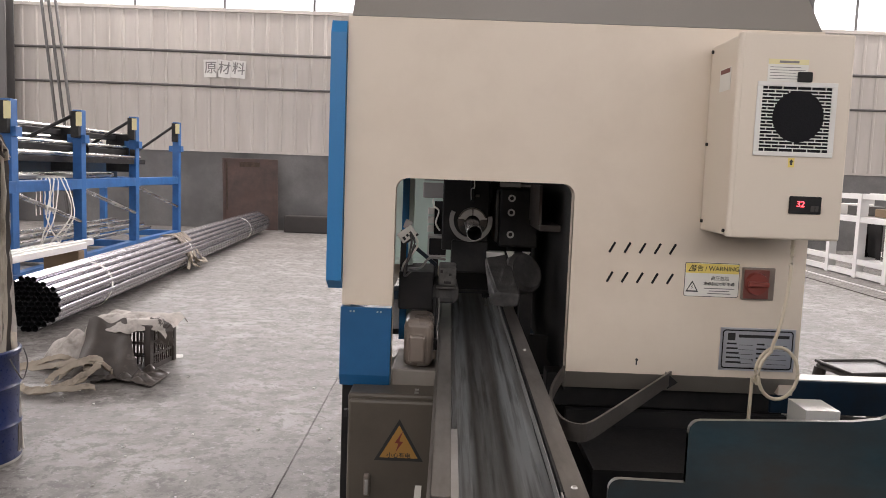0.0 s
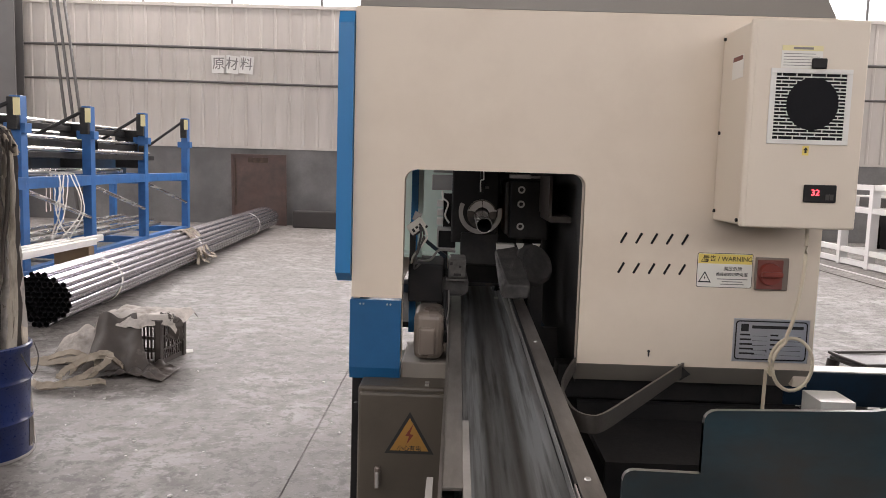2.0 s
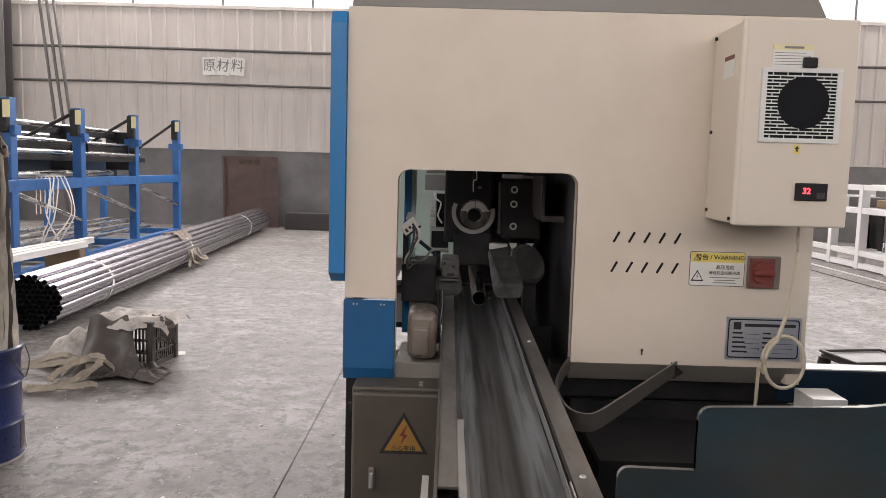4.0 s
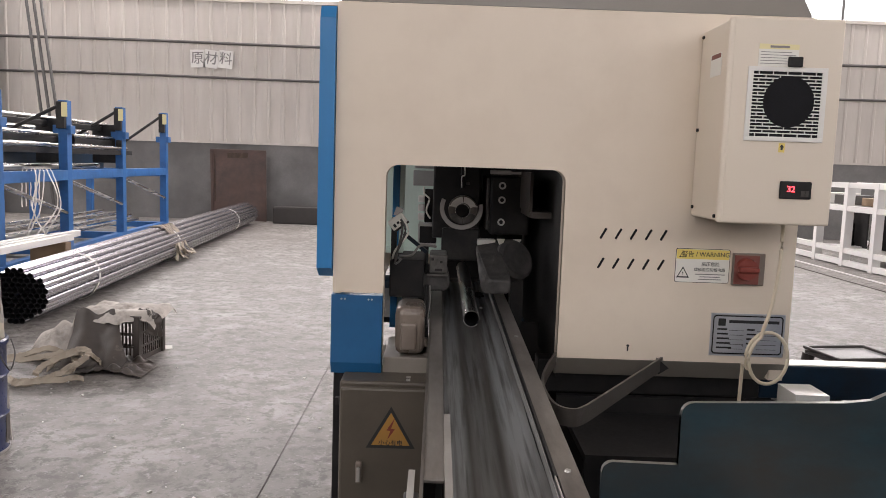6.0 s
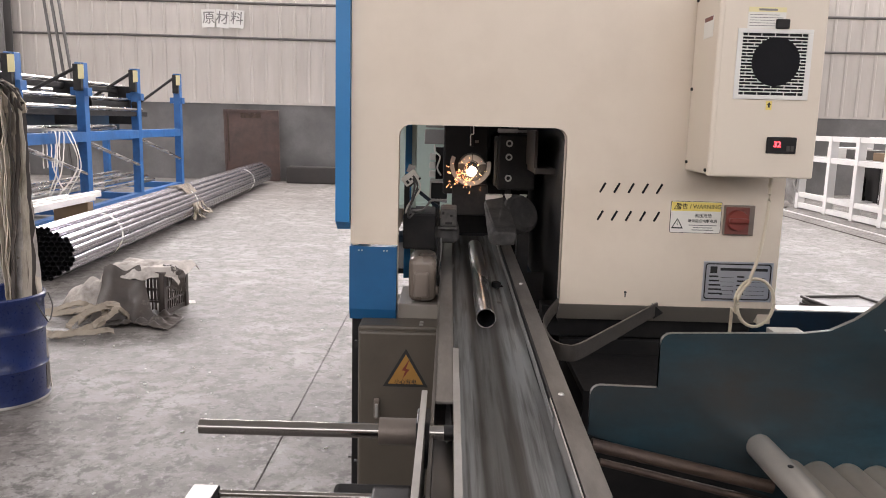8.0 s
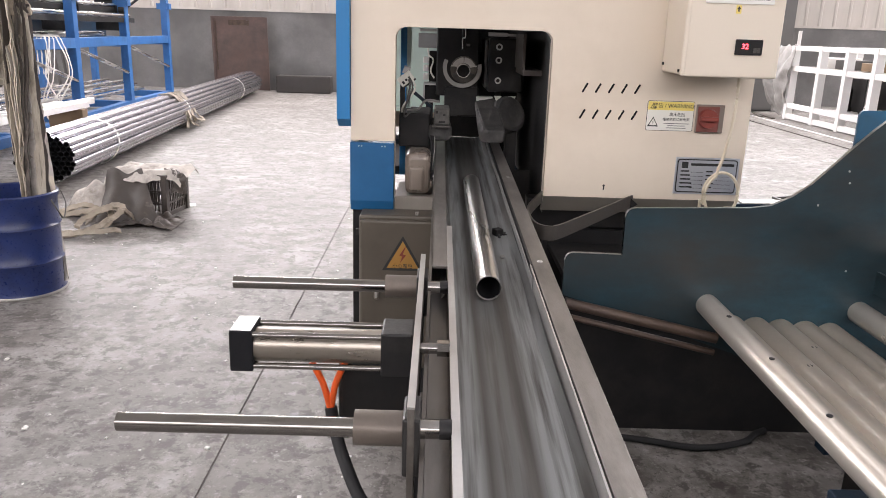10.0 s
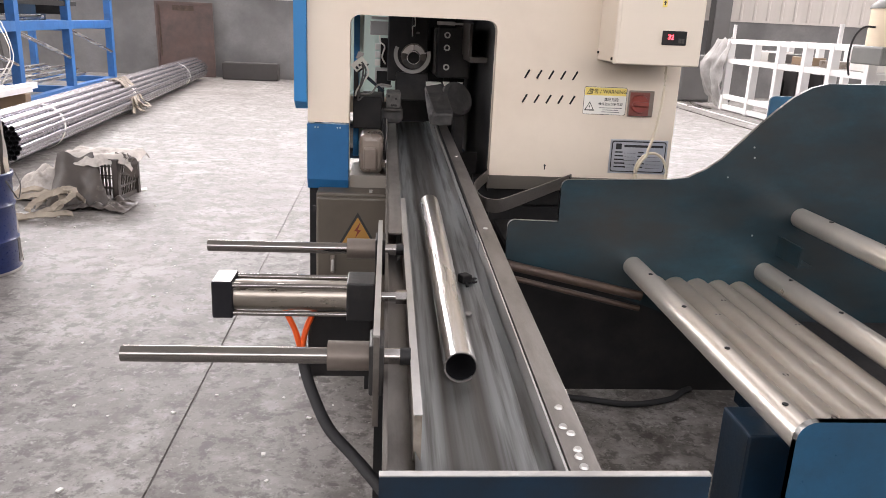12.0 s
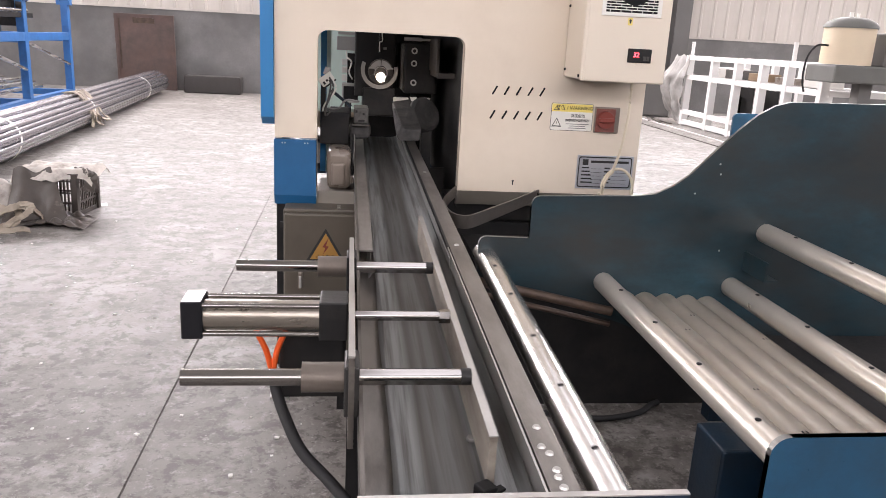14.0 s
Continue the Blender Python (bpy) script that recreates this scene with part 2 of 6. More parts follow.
M["strap"] = mat("webbing_strap", (0.36, 0.31, 0.245), 0.8, 0, 0.25, 8, 200, 0.5, (0.12, 0.095, 0.07), 0.36, 10, 0.12)
M["white_strap"] = mat("white_strap", (0.66, 0.64, 0.60), 0.6, 0, 0.1, 9, 120, 0.2)
M["straw"] = mat("stained_wrap", (0.62, 0.55, 0.45), 0.5, 0, 0.35, 7, 90, 0.4, (0.08, 0.06, 0.042), 0.42, 7, 0.12, stretch=(2, 2, 0.4), random=0.45)
M["crate"] = mat("brown_crate_plastic", (0.06, 0.049, 0.043), 0.55, 0, 0.2, 9, 90, 0.1)
M["bundle"] = mat("stock_tube_steel", (0.42, 0.41, 0.44), 0.24, 0.95, 0.1, 2, 60, 0.0, stretch=(1, 0.1, 1), random=0.2, rough_vary=0.05)
M["rack_blue"] = mat("rack_blue", (0.028, 0.13, 0.36), 0.42, 0, 0.12, 4, 90, 0.08, (0.015, 0.06, 0.16), 0.34, 5, 0.2)
M["white_paint"] = mat("white_rack_paint", (0.66, 0.65, 0.635), 0.45, 0, 0.06, 3, 90, 0.05)
M["wood"] = mat("timber_block", (0.22, 0.15, 0.09), 0.7, 0, 0.2, 6, 60, 0.3, stretch=(1, 0.2, 1))
M["flange"] = mat("dull_flange_steel", (0.27, 0.25, 0.23), 0.36, 0.55, 0.35, 6, 80, 0.15, (0.065, 0.058, 0.05), 0.42, 7, 0.16, stretch=(1, 0.25, 1))
M["brown_steel"] = mat("browned_bracket", (0.045, 0.036, 0.03), 0.5, 0.2, 0.25, 8, 80, 0.15)
M["strap_steel"] = mat("dull_flat_bar", (0.085, 0.076, 0.068), 0.42, 0.4, 0.25, 8, 80, 0.2)
M["tray_tube"] = mat("warm_satin_tube", (0.68, 0.625, 0.55), 0.30, 0.75, 0.1, 5, 90, 0.0, rough_vary=0.08)
M["tan"] = mat("beige_casting", (0.20, 0.165, 0.137), 0.30, 0, 0.15, 6, 90, 0.1)
M["pale_green"] = mat("pale_green_liner", (0.55, 0.66, 0.60), 0.45, 0, 0.05, 4, 90, 0.05)
M["orange"] = mat("orange_hose", (0.85, 0.12, 0.02), 0.35, 0, 0.05, 9, 90, 0.02)
M["clear_hose"] = mat("yellowed_hose", (0.66, 0.58, 0.44), 0.3, 0, 0.06, 9, 90, 0.02)
M["stool"] = mat("dark_grey_plastic", (0.045, 0.04, 0.037), 0.42, 0, 0.1, 9, 90, 0.1)
M["tank_cream"] = mat("tank_cream", (0.60, 0.50, 0.36), 0.5, 0, 0.06, 3, 90, 0.05)
M["tank_lid"] = mat("tank_lid_grey", (0.12, 0.12, 0.11), 0.6, 0, 0.15, 4, 90, 0.1)
M["spark"] = mat("spark_glow", (1, 0.5, 0.1), 0.5, 0, 0, 5, 50, 0, emit=(1.0, 0.42, 0.18, 8.0))
M["core"] = mat("cut_glow", (1, 0.8, 0.5), 0.5, 0, 0, 5, 50, 0, emit=(1.0, 0.80, 0.60, 9.0))


# ---- building helpers ----
def rot(rx=0, ry=0, rz=0):
    return Euler((radians(rx), radians(ry), radians(rz))).to_matrix().to_4x4()


def add_box(bm, x0, x1, y0, y1, z0, z1, bevel=0.0, m=None, seg=2):
    r = bmesh.ops.create_cube(bm, size=1)["verts"]
    for v in r:
        v.co = Vector(((x0 + x1) / 2 + v.co.x * (x1 - x0), (y0 + y1) / 2 + v.co.y * (y1 - y0), (z0 + z1) / 2 + v.co.z * (z1 - z0)))
    if bevel:
        es = list({e for v in r for e in v.link_edges})
        r = bmesh.ops.bevel(bm, geom=es, offset=bevel, segments=seg, affect="EDGES", profile=0.5)["verts"]
    if m:
        bmesh.ops.transform(bm, matrix=m, verts=list(set(r)))
    return r


def add_cyl(bm, a, b, r, seg=20, r2=None, hollow=0.0, caps=True):
    a, b = Vector(a), Vector(b)
    d = b - a
    q = d.to_track_quat("Z", "Y").to_matrix().to_4x4()
    m = Matrix.Translation(a) @ q
    r2 = r if r2 is None else r2
    rings = []
    prof = [(0, r), (d.length, r2)]
    if hollow:
        prof += [(d.length, r2 - hollow), (0, r - hollow)]
    for z, rad in prof:
        rings.append([bm.verts.new(m @ Vector((rad * math.cos(t), rad * math.sin(t), z))) for t in (2 * math.pi * k / seg for k in range(seg))])
    n = len(rings)
    for i in range(n if hollow else n - 1):
        p, s = rings[i], rings[(i + 1) % n]
        for k in range(seg):
            f = bm.faces.new((p[k], p[(k + 1) % seg], s[(k + 1) % seg], s[k]))
            f.smooth = True
    if caps and not hollow:
        bm.faces.new(list(reversed(rings[0])))
        bm.faces.new(rings[1])
    return [v for ring in rings for v in ring]


def add_lathe(bm, centre, profile, seg=32, close=False):
    """profile: (radius, z) pairs from the bottom upward."""
    c = Vector(centre)
    rings = [[bm.verts.new(c + Vector((r * math.cos(t), r * math.sin(t), z))) for t in (2 * math.pi * k / seg for k in range(seg))] for r, z in profile]
    for p, s in zip(rings, rings[1:]):
        for k in range(seg):
            f = bm.faces.new((p[k], p[(k + 1) % seg], s[(k + 1) % seg], s[k]))
            f.smooth = True
    if close:
        bm.faces.new(list(reversed(rings[0])))
        bm.faces.new(rings[-1])


def add_prism(bm, outline, axis, lo, hi, holes=()):
    """A plate of that outline (2D points), thick along the axis from lo to hi."""
    def at(u, v, w):
        return Vector({"x": (w, u, v), "y": (u, w, v), "z": (u, v, w)}[axis])
    a = [bm.verts.new(at(u, v, lo)) for u, v in outline]
    b = [bm.verts.new(at(u, v, hi)) for u, v in outline]
    n = len(a)
    bm.faces.new(a)
    bm.faces.new(list(reversed(b)))
    for k in range(n):
        bm.faces.new((a[k], b[k], b[(k + 1) % n], a[(k + 1) % n]))


def add_tube_path(bm, pts, r, seg=10, caps=True):
    """A round hose through points."""
    pts = [Vector(p) for p in pts]
    rings = []
    up = Vector((0, 0, 1))
    for i, p in enumerate(pts):
        t = (pts[min(i + 1, len(pts) - 1)] - pts[max(i - 1, 0)]).normalized()
        s = t.cross(up)
        if s.length < 1e-3:
            s = t.cross(Vector((1, 0, 0)))
        s.normalize()
        u = s.cross(t)
        rings.append([bm.verts.new(p + r * (math.cos(k) * s + math.sin(k) * u)) for k in (2 * math.pi * j / seg for j in range(seg))])
    for p, s in zip(rings, rings[1:]):
        for k in range(seg):
            f = bm.faces.new((p[k], p[(k + 1) % seg], s[(k + 1) % seg], s[k]))
            f.smooth = True
    if caps:
        bm.faces.new(list(reversed(rings[0])))
        bm.faces.new(rings[-1])


def spline(pts, n=8):
    """Points on a smooth curve through the given ones."""
    pts = [Vector(p) for p in pts]
    out = []
    for i in range(len(pts) - 1):
        p0, p1, p2, p3 = pts[max(i - 1, 0)], pts[i], pts[i + 1], pts[min(i + 2, len(pts) - 1)]
        for k in range(n):
            t = k / n
            out.append(0.5 * ((2 * p1) + (p2 - p0) * t + (2 * p0 - 5 * p1 + 4 * p2 - p3) * t * t + (3 * p1 - p0 - 3 * p2 + p3) * t ** 3))
    return out + [pts[-1]]


def add_ribbon(bm, pts, width, thick, up=(0, 0, 1), jitter=0.0, seed=0):
    """A flat band with thickness along points; up is its face's rough normal."""
    rnd = random.Random(seed)
    pts = [Vector(p) for p in pts]
    rows = []
    for i, p in enumerate(pts):
        t = (pts[min(i + 1, len(pts) - 1)] - pts[max(i - 1, 0)]).normalized()
        s = t.cross(Vector(up))
        s = s.normalized() if s.length > 1e-3 else Vector((1, 0, 0))
        u = s.cross(t).normalized()
        j = Vector([rnd.uniform(-jitter, jitter) for _ in range(3)])
        w = width / 2 * (1 + rnd.uniform(-1, 1) * jitter * 4)
        rows.append([bm.verts.new(p + j + a * w * s + b * thick / 2 * u) for a, b in ((-1, -1), (1, -1), (1, 1), (-1, 1))])
    for p, q in zip(rows, rows[1:]):
        for k in range(4):
            bm.faces.new((p[k], p[(k + 1) % 4], q[(k + 1) % 4], q[k])).smooth = True
    bm.faces.new(list(reversed(rows[0])))
    bm.faces.new(rows[-1])


def add_drape(bm, fn, nu=18, nv=18, thick=0.004):
    """A cloth sheet: fn(u, v) gives a point for u, v in 0..1."""
    g = [[bm.verts.new(fn(i / nu, j / nv)) for j in range(nv + 1)] for i in range(nu + 1)]
    faces = [bm.faces.new((g[i][j], g[i + 1][j], g[i + 1][j + 1], g[i][j + 1])) for i in range(nu) for j in range(nv)]
    for f in faces:
        f.smooth = True
    bmesh.ops.recalc_face_normals(bm, faces=faces)
    bmesh.ops.solidify(bm, geom=faces, thickness=thick)


def finish(bm, name, material):
    bmesh.ops.recalc_face_normals(bm, faces=bm.faces[:])
    for e in bm.edges:
        if len(e.link_faces) == 2 and e.calc_face_angle(0.0) > 0.75:
            e.smooth = False
    me = bpy.data.meshes.new(name)
    bm.to_mesh(me)
    bm.free()
    me.materials.append(M[material] if isinstance(material, str) else material)
    return me


def part(name, bm, material, parent, label=""):
    ob = new(name, finish(bm, name, material))
    ob.parent = parent
    if label:
        ob["label"] = label
    return ob


def thing(name, label, category, m=None, group="", kind=""):
    ob = new(name)
    ob.empty_display_size = 0.1
    if m is not None:
        ob.matrix_basis = m
    return tagged(ob, label, category, group, kind)


def solo(name, bm, material, label, category="", kind="", group=""):
    return tagged(new(name, finish(bm, name, material)), label, category, group, kind)


def boxes(name, parent, material, *dims, bevel=0.0, label=""):
    bm = bmesh.new()
    for d in dims:
        add_box(bm, *d, bevel=bevel)
    return part(name, bm, material, parent, label)


def letters(text, size, m, parent, material, name="lettering", depth=0.0006, align="CENTER"):
    """Raised lettering in the xz plane of m, facing -y."""
    cu = bpy.data.curves.new(name, "FONT")
    cu.body, cu.size, cu.extrude, cu.align_x, cu.align_y = text, size, depth, align, "CENTER"
    cu.offset = size * 0.006
    tmp = bpy.data.objects.new(name, cu)
    scene.collection.objects.link(tmp)
    bpy.context.view_layer.update()
    me = bpy.data.meshes.new_from_object(tmp.evaluated_get(bpy.context.evaluated_depsgraph_get()))
    bpy.data.objects.remove(tmp)
    me.transform(m @ rot(90, 0, 0))
    me.materials.clear()
    me.materials.append(M[material])
    ob = new(name, me)
    ob.parent = parent
    return ob


def arc(cx, cy, r, a0, a1, n=6):
    return [(cx + r * math.cos(radians(a0 + (a1 - a0) * k / n)), cy + r * math.sin(radians(a0 + (a1 - a0) * k / n))) for k in range(n + 1)]


def rounded(x0, x1, z0, z1, r, n=5):
    return arc(x1 - r, z0 + r, r, -90, 0, n) + arc(x1 - r, z1 - r, r, 0, 90, n) + arc(x0 + r, z1 - r, r, 90, 180, n) + arc(x0 + r, z0 + r, r, 180, 270, n)


# ---- hall ----
def build_floor():
    bm = bmesh.new()
    add_box(bm, -60, 60, -60, 60, -0.2, -0.004)
    floor = solo("floor", bm, "joint", "", kind="structure")
    xs, ys = [-14.2, -6.6, -0.625, 5.35, 11.3, 16.2], [-12.2, -5.8, 5.75, 14.1]
    for x0, x1 in zip(xs, xs[1:]):
        for y0, y1 in zip(ys, ys[1:]):
            b = bmesh.new()
            add_box(b, x0 + 0.002, x1 - 0.002, y0 + 0.002, y1 - 0.002, -0.1, 0.0, 0.0025, seg=1)
            part("slab", b, "concrete", floor)
    return floor


def ribbed_wall(name, a, b, z0, z1, inward, spacing=0.3):
    """Trapezoid sheet from a to b (xy), ribs towards the inside."""
    a, b, inw = Vector((*a, 0)), Vector((*b, 0)), Vector((*inward, 0))
    length = (b - a).length
    t = (b - a) / length
    pts, s = [], 0.0
    while s < length:
        pts += [(s, 0), (s + spacing - 0.075, 0), (s + spacing - 0.055, 0.022), (s + spacing - 0.02, 0.022)]
        s += spacing
    pts.append((length, 0))
    bm = bmesh.new()
    lo = [bm.verts.new(a + t * u + inw * w + Vector((0, 0, z0))) for u, w in pts]
    hi = [bm.verts.new(a + t * u + inw * w + Vector((0, 0, z1))) for u, w in pts]
    lo2 = [bm.verts.new(a + t * u - inw * 0.08 + Vector((0, 0, z0))) for u in (0, length)]
    hi2 = [bm.verts.new(a + t * u - inw * 0.08 + Vector((0, 0, z1))) for u in (0, length)]
    for k in range(len(pts) - 1):
        bm.faces.new((lo[k], lo[k + 1], hi[k + 1], hi[k]))
    bm.faces.new((lo2[0], hi2[0], hi2[1], lo2[1]))
    return solo(name, bm, "cladding", "", kind="structure")


def build_hall():
    x0, x1, y0, y1 = HALL
    sides = (("north", (x0, y1), (x1, y1), (0, -1)), ("south", (x1, y0), (x0, y0), (0, 1)),
             ("west", (x0, y0), (x0, y1), (1, 0)), ("east", (x1, y1), (x1, y0), (-1, 0)))
    for nm, a, b, inw in sides:
        ribbed_wall("wall_" + nm, a, b, 1.6, 4.46, inw)
        ribbed_wall("upper_wall_" + nm, a, b, 6.6, 8.2, inw)
        bm = bmesh.new()
        ax, ay, bx, by = *a, *b
        if inw[0] == 0:
            add_box(bm, min(ax, bx), max(ax, bx), min(ay - inw[1] * 0.2, ay + inw[1] * 0.06), max(ay - inw[1] * 0.2, ay + inw[1] * 0.06), 0, 1.6)
        else:
            add_box(bm, min(ax - inw[0] * 0.2, ax + inw[0] * 0.06), max(ax - inw[0] * 0.2, ax + inw[0] * 0.06), min(ay, by), max(ay, by), 0, 1.6)
        solo("wainscot_" + nm, bm, "wainscot", "", kind="structure")
        # window band with mullions and rails
        win = tagged(new("window_" + nm), kind="structure")
        a3, b3 = Vector((*a, 0)), Vector((*b, 0))
        t, length = (b3 - a3).normalized(), (b3 - a3).length
        ang = math.degrees(math.atan2(t.y, t.x))
        win.matrix_basis = pose(a3.x, a3.y, 0, 0, 0, ang)
        boxes("rail", win, "cladding", (0, length, -0.04, 0.06, 4.46, 4.53))
        boxes("rail", win, "cladding", (0, length, -0.04, 0.06, 6.52, 6.6))
        k = 0.0
        while k < length:
            boxes("mullion", win, "column", (k, k + 0.05, -0.03, 0.03, 4.53, 6.52))
            k += 1.85
        bm = bmesh.new()
        add_box(bm, 0, length, -0.012, -0.008, 4.53, 6.52)
        pane = part("pane", bm, M["sky_pane"], win)
        pane.visible_shadow = False
    bm = bmesh.new()
    edges = [x0 - 0.2, -8.7, -7.3, 0.3, 1.7, 9.3, 10.7, x1 + 0.2]
    for a, b in zip(edges[::2], edges[1::2]):
        add_box(bm, a, b, y0 - 0.2, y1 + 0.2, 8.0, 8.1)
    add_box(bm, -8.7, 10.7, y0 - 0.2, -10.05, 8.0, 8.1)
    add_box(bm, -8.7, 10.7, 12.05, y1 + 0.2, 8.0, 8.1)
    solo("ceiling", bm, "roof", "", kind="structure")
    # purlin pipes along the north wall
    for z, r in ((3.62, 0.028), (2.925, 0.024)):
        bm = bmesh.new()
        add_tube_path(bm, [(x, y1 - 0.07, z + 0.012 * math.sin(x * 0.7)) for x in np.linspace(x0, x1, 40)], r, 8)
        tagged(solo("trim", bm, "dark_pipe", "", kind="structure"))
    # flashing strip over the wainscot
    bm = bmesh.new()
    add_box(bm, x0, x1, y1 - 0.085, y1 - 0.063, 1.585, 1.63)
    solo("trim", bm, "cladding", "", kind="structure")
    for nm, cx, w in (("column_west", -9.25, 0.42), ("column_east", 7.0, 0.34)):
        bm = bmesh.new()
        add_box(bm, cx - w / 2, cx + w / 2, y1 - 0.42, y1 - 0.40, 0, 8)
        add_box(bm, cx - w / 2, cx + w / 2, y1 - 0.12, y1 - 0.10, 0, 8)
        add_box(bm, cx - 0.012, cx + 0.012, y1 - 0.40, y1 - 0.12, 0, 8)
        solo(nm, bm, "column", "", kind="structure")


M["sky_pane"] = mat("sky_glow", (0.9, 0.95, 1.0), 0.4, 0, 0, 2, 20, 0, emit=(1.0, 1.0, 1.0, 1.6))
build_floor()
build_hall()

for sx, sz, ch, tilt in ((-5.0, 3.3, "原", -2), (-4.72, 3.3, "材", 6), (-4.42, 3.3, "料", 5)):
    sign = thing("wall_sign", "white paper sheet with one black character taped to cladding", "sign", pose(sx, 13.86, sz, 0, tilt, 0), "wall characters")
    bm = bmesh.new()
    add_box(bm, -0.145, 0.145, -0.004, 0, -0.18, 0.18)
    part("sheet", bm, "paper", sign)
    letters(ch, 0.27, pose(0, -0.006, 0), sign, "grey_ink")

sheet = thing("rusty_sheet", "rust-red steel sheet leaning against the grey wall base", "metal sheet", pose(-4.09, 13.70, 0, 4, 0, 0))
boxes("sheet", sheet, "rust_red", (-0.57, 0.57, 0, 0.02, 0, 1.47), bevel=0.004)
boxes("frame", sheet, "rust_red", (-0.57, -0.53, -0.02, 0, 0.0, 1.47), (0.53, 0.57, -0.02, 0, 0.0, 1.47), (-0.53, 0.53, -0.02, 0, 1.42, 1.47))
boxes("patch", sheet, "rust", (-0.22, 0.2, -0.006, 0, 1.30, 1.40), (-0.50, -0.47, -0.008, 0, 0.4, 1.38))
low = thing("floor_block", "low dark grey block at the foot of the wall", "block", pose(-2.75, 13.45, 0))
boxes("block", low, "stool", (-0.55, 0.55, -0.2, 0.2, 0, 0.34), bevel=0.02)
pipes = thing("leaning_pipes", "three thin dark pipes leaning on the wall", "pipes")
for k in range(3):
    bm = bmesh.new()
    add_cyl(bm, (-8.55 + 0.14 * k, 13.72, 5.6), (-7.35 + 0.16 * k, 12.6, 0.0), 0.03, 10)
    part("pipe", bm, "dark_pipe", pipes)


# ---- laser tube cutting machine ----
def build_machine():
    mc = thing("tube_cutting_machine", "cream and blue sheet-metal tube cutting machine with an open port", "machine")
    # front panel with a rounded port, built as four joined strips round it
    px0, px1, pz0, pz1 = -0.272, 1.092, 0.735, 1.75
    ox0, ox1, oz1, r = -0.122, 0.402, 1.292, 0.035
    bm = bmesh.new()
    out = [(px0, 0.912), (px0, pz1), (px1, pz1), (px1, pz0), (ox1, pz0), (ox1, oz1 - r)] + arc(ox1 - r, oz1 - r, r, 0, 90)[1:] + arc(ox0 + r, oz1 - r, r, 90, 180) + [(ox0, 0.912)]
    add_prism(bm, out, "y", 0.0, 0.018)
    part("front_panel", bm, "cream", mc)
    # port lip, folded inwards
    bm = bmesh.new()
    prof = [(ox1, pz0)] + arc(ox1 - r, oz1 - r, r, 0, 90) + arc(ox0 + r, oz1 - r, r, 90, 180) + [(ox0, 0.72)]
    a = [bm.verts.new((x, 0.001, z)) for x, z in prof]
    b = [bm.verts.new((x, 0.055, z)) for x, z in prof]
    c = [bm.verts.new((x + (0.006 if x > 0.1 else -0.006), 0.055, z + 0.004)) for x, z in prof]
    for p, q in ((a, b), (b, c)):
        for k in range(len(p) - 1):
            bm.faces.new((p[k], p[k + 1], q[k + 1], q[k]))
    part("port_lip", bm, "cream", mc)
    bm = bmesh.new()
    add_prism(bm, [(0.0, 0.735), (0.055, 0.672), (0.075, 0.672), (0.02, 0.735)], "x", ox1 + 0.002, px1)
    part("lower_lip", bm, "grey_lip", mc, "grey slanted lower edge")
    bm = bmesh.new()
    add_prism(bm, [(-0.004, 0.905), (-0.004, 0.70), (0.012, 0.664), (0.05, 0.664), (0.05, 0.905)], "x", px0 - 0.003, ox0 - 0.002)
    part("skirt", bm, "blue", mc, "blue lower corner cover")
    for x in (-0.245, -0.235, -0.165, -0.155):
        bm = bmesh.new()
        add_cyl(bm, (x, -0.004, 0.893), (x, -0.008, 0.893), 0.0028, 10)
        part("screw", bm, "edge", mc)
    bm = bmesh.new()
    add_prism(bm, [(-0.02, 0.985), (-0.02, 1.70), (0.0, 1.735), (0.38, 1.735), (0.38, 0.985), (0.03, 0.955)], "x", -0.318, -0.274)
    part("side_cover", bm, "blue_edge", mc, "blue side cover")
    bm = bmesh.new()
    add_prism(bm, [(0.004, 1.752), (0.25, 2.02), (2.4, 2.05), (2.4, 1.752)], "x", -0.262, 1.085)
    part("top_cover", bm, "roof_grey", mc, "grey sloping top cover")
    bm = bmesh.new()
    add_box(bm, 1.05, 1.092, 0.02, 2.4, 0.68, 1.75)
    add_box(bm, -0.272, 1.05, 2.36, 2.4, 0.68, 1.75)
    part("rear_casing", bm, "cream", mc)
    bm = bmesh.new()
    add_box(bm, -0.27, -0.25, 0.02, 0.42, 0.68, 1.72)
    part("side_casing", bm, "cream", mc)
    bm = bmesh.new()
    add_box(bm, -0.27, -0.25, 1.35, 2.36, 0.68, 1.72)
    part("side_casing", bm, "cream", mc)
    # base frame
    # one beam: its left run is coloured black for the shade below the lip
    boxes("base_frame", mc, "black", (0.36, 1.06, 0.10, 0.18, 0.60, 0.705), bevel=0.004)
    boxes("base_frame", mc, "dark_blue", (1.062, 2.3, 0.10, 0.18, 0.60, 0.705), bevel=0.004, label="dark blue base beam")
    boxes("rear_beam", mc, "dark_blue", (-0.27, 1.05, 1.9, 2.1, 0.45, 0.66), bevel=0.004)
    boxes("base_foot", mc, "black", (-0.27, -0.2, 0.40, 0.50, 0, 0.68))
    boxes("base_foot", mc, "black", (-0.272, -0.240, 0.055, 0.12, 0, 0.664))
    boxes("base_foot", mc, "black", (0.95, 1.09, 0.36, 0.46, 0, 0.60))
    boxes("base_foot", mc, "black", (2.0, 2.12, 0.10, 0.18, 0, 0.60))
    # black panels added for the deep shade under the machine
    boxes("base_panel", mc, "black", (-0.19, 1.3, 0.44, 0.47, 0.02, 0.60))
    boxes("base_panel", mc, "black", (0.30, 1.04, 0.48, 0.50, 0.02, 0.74))
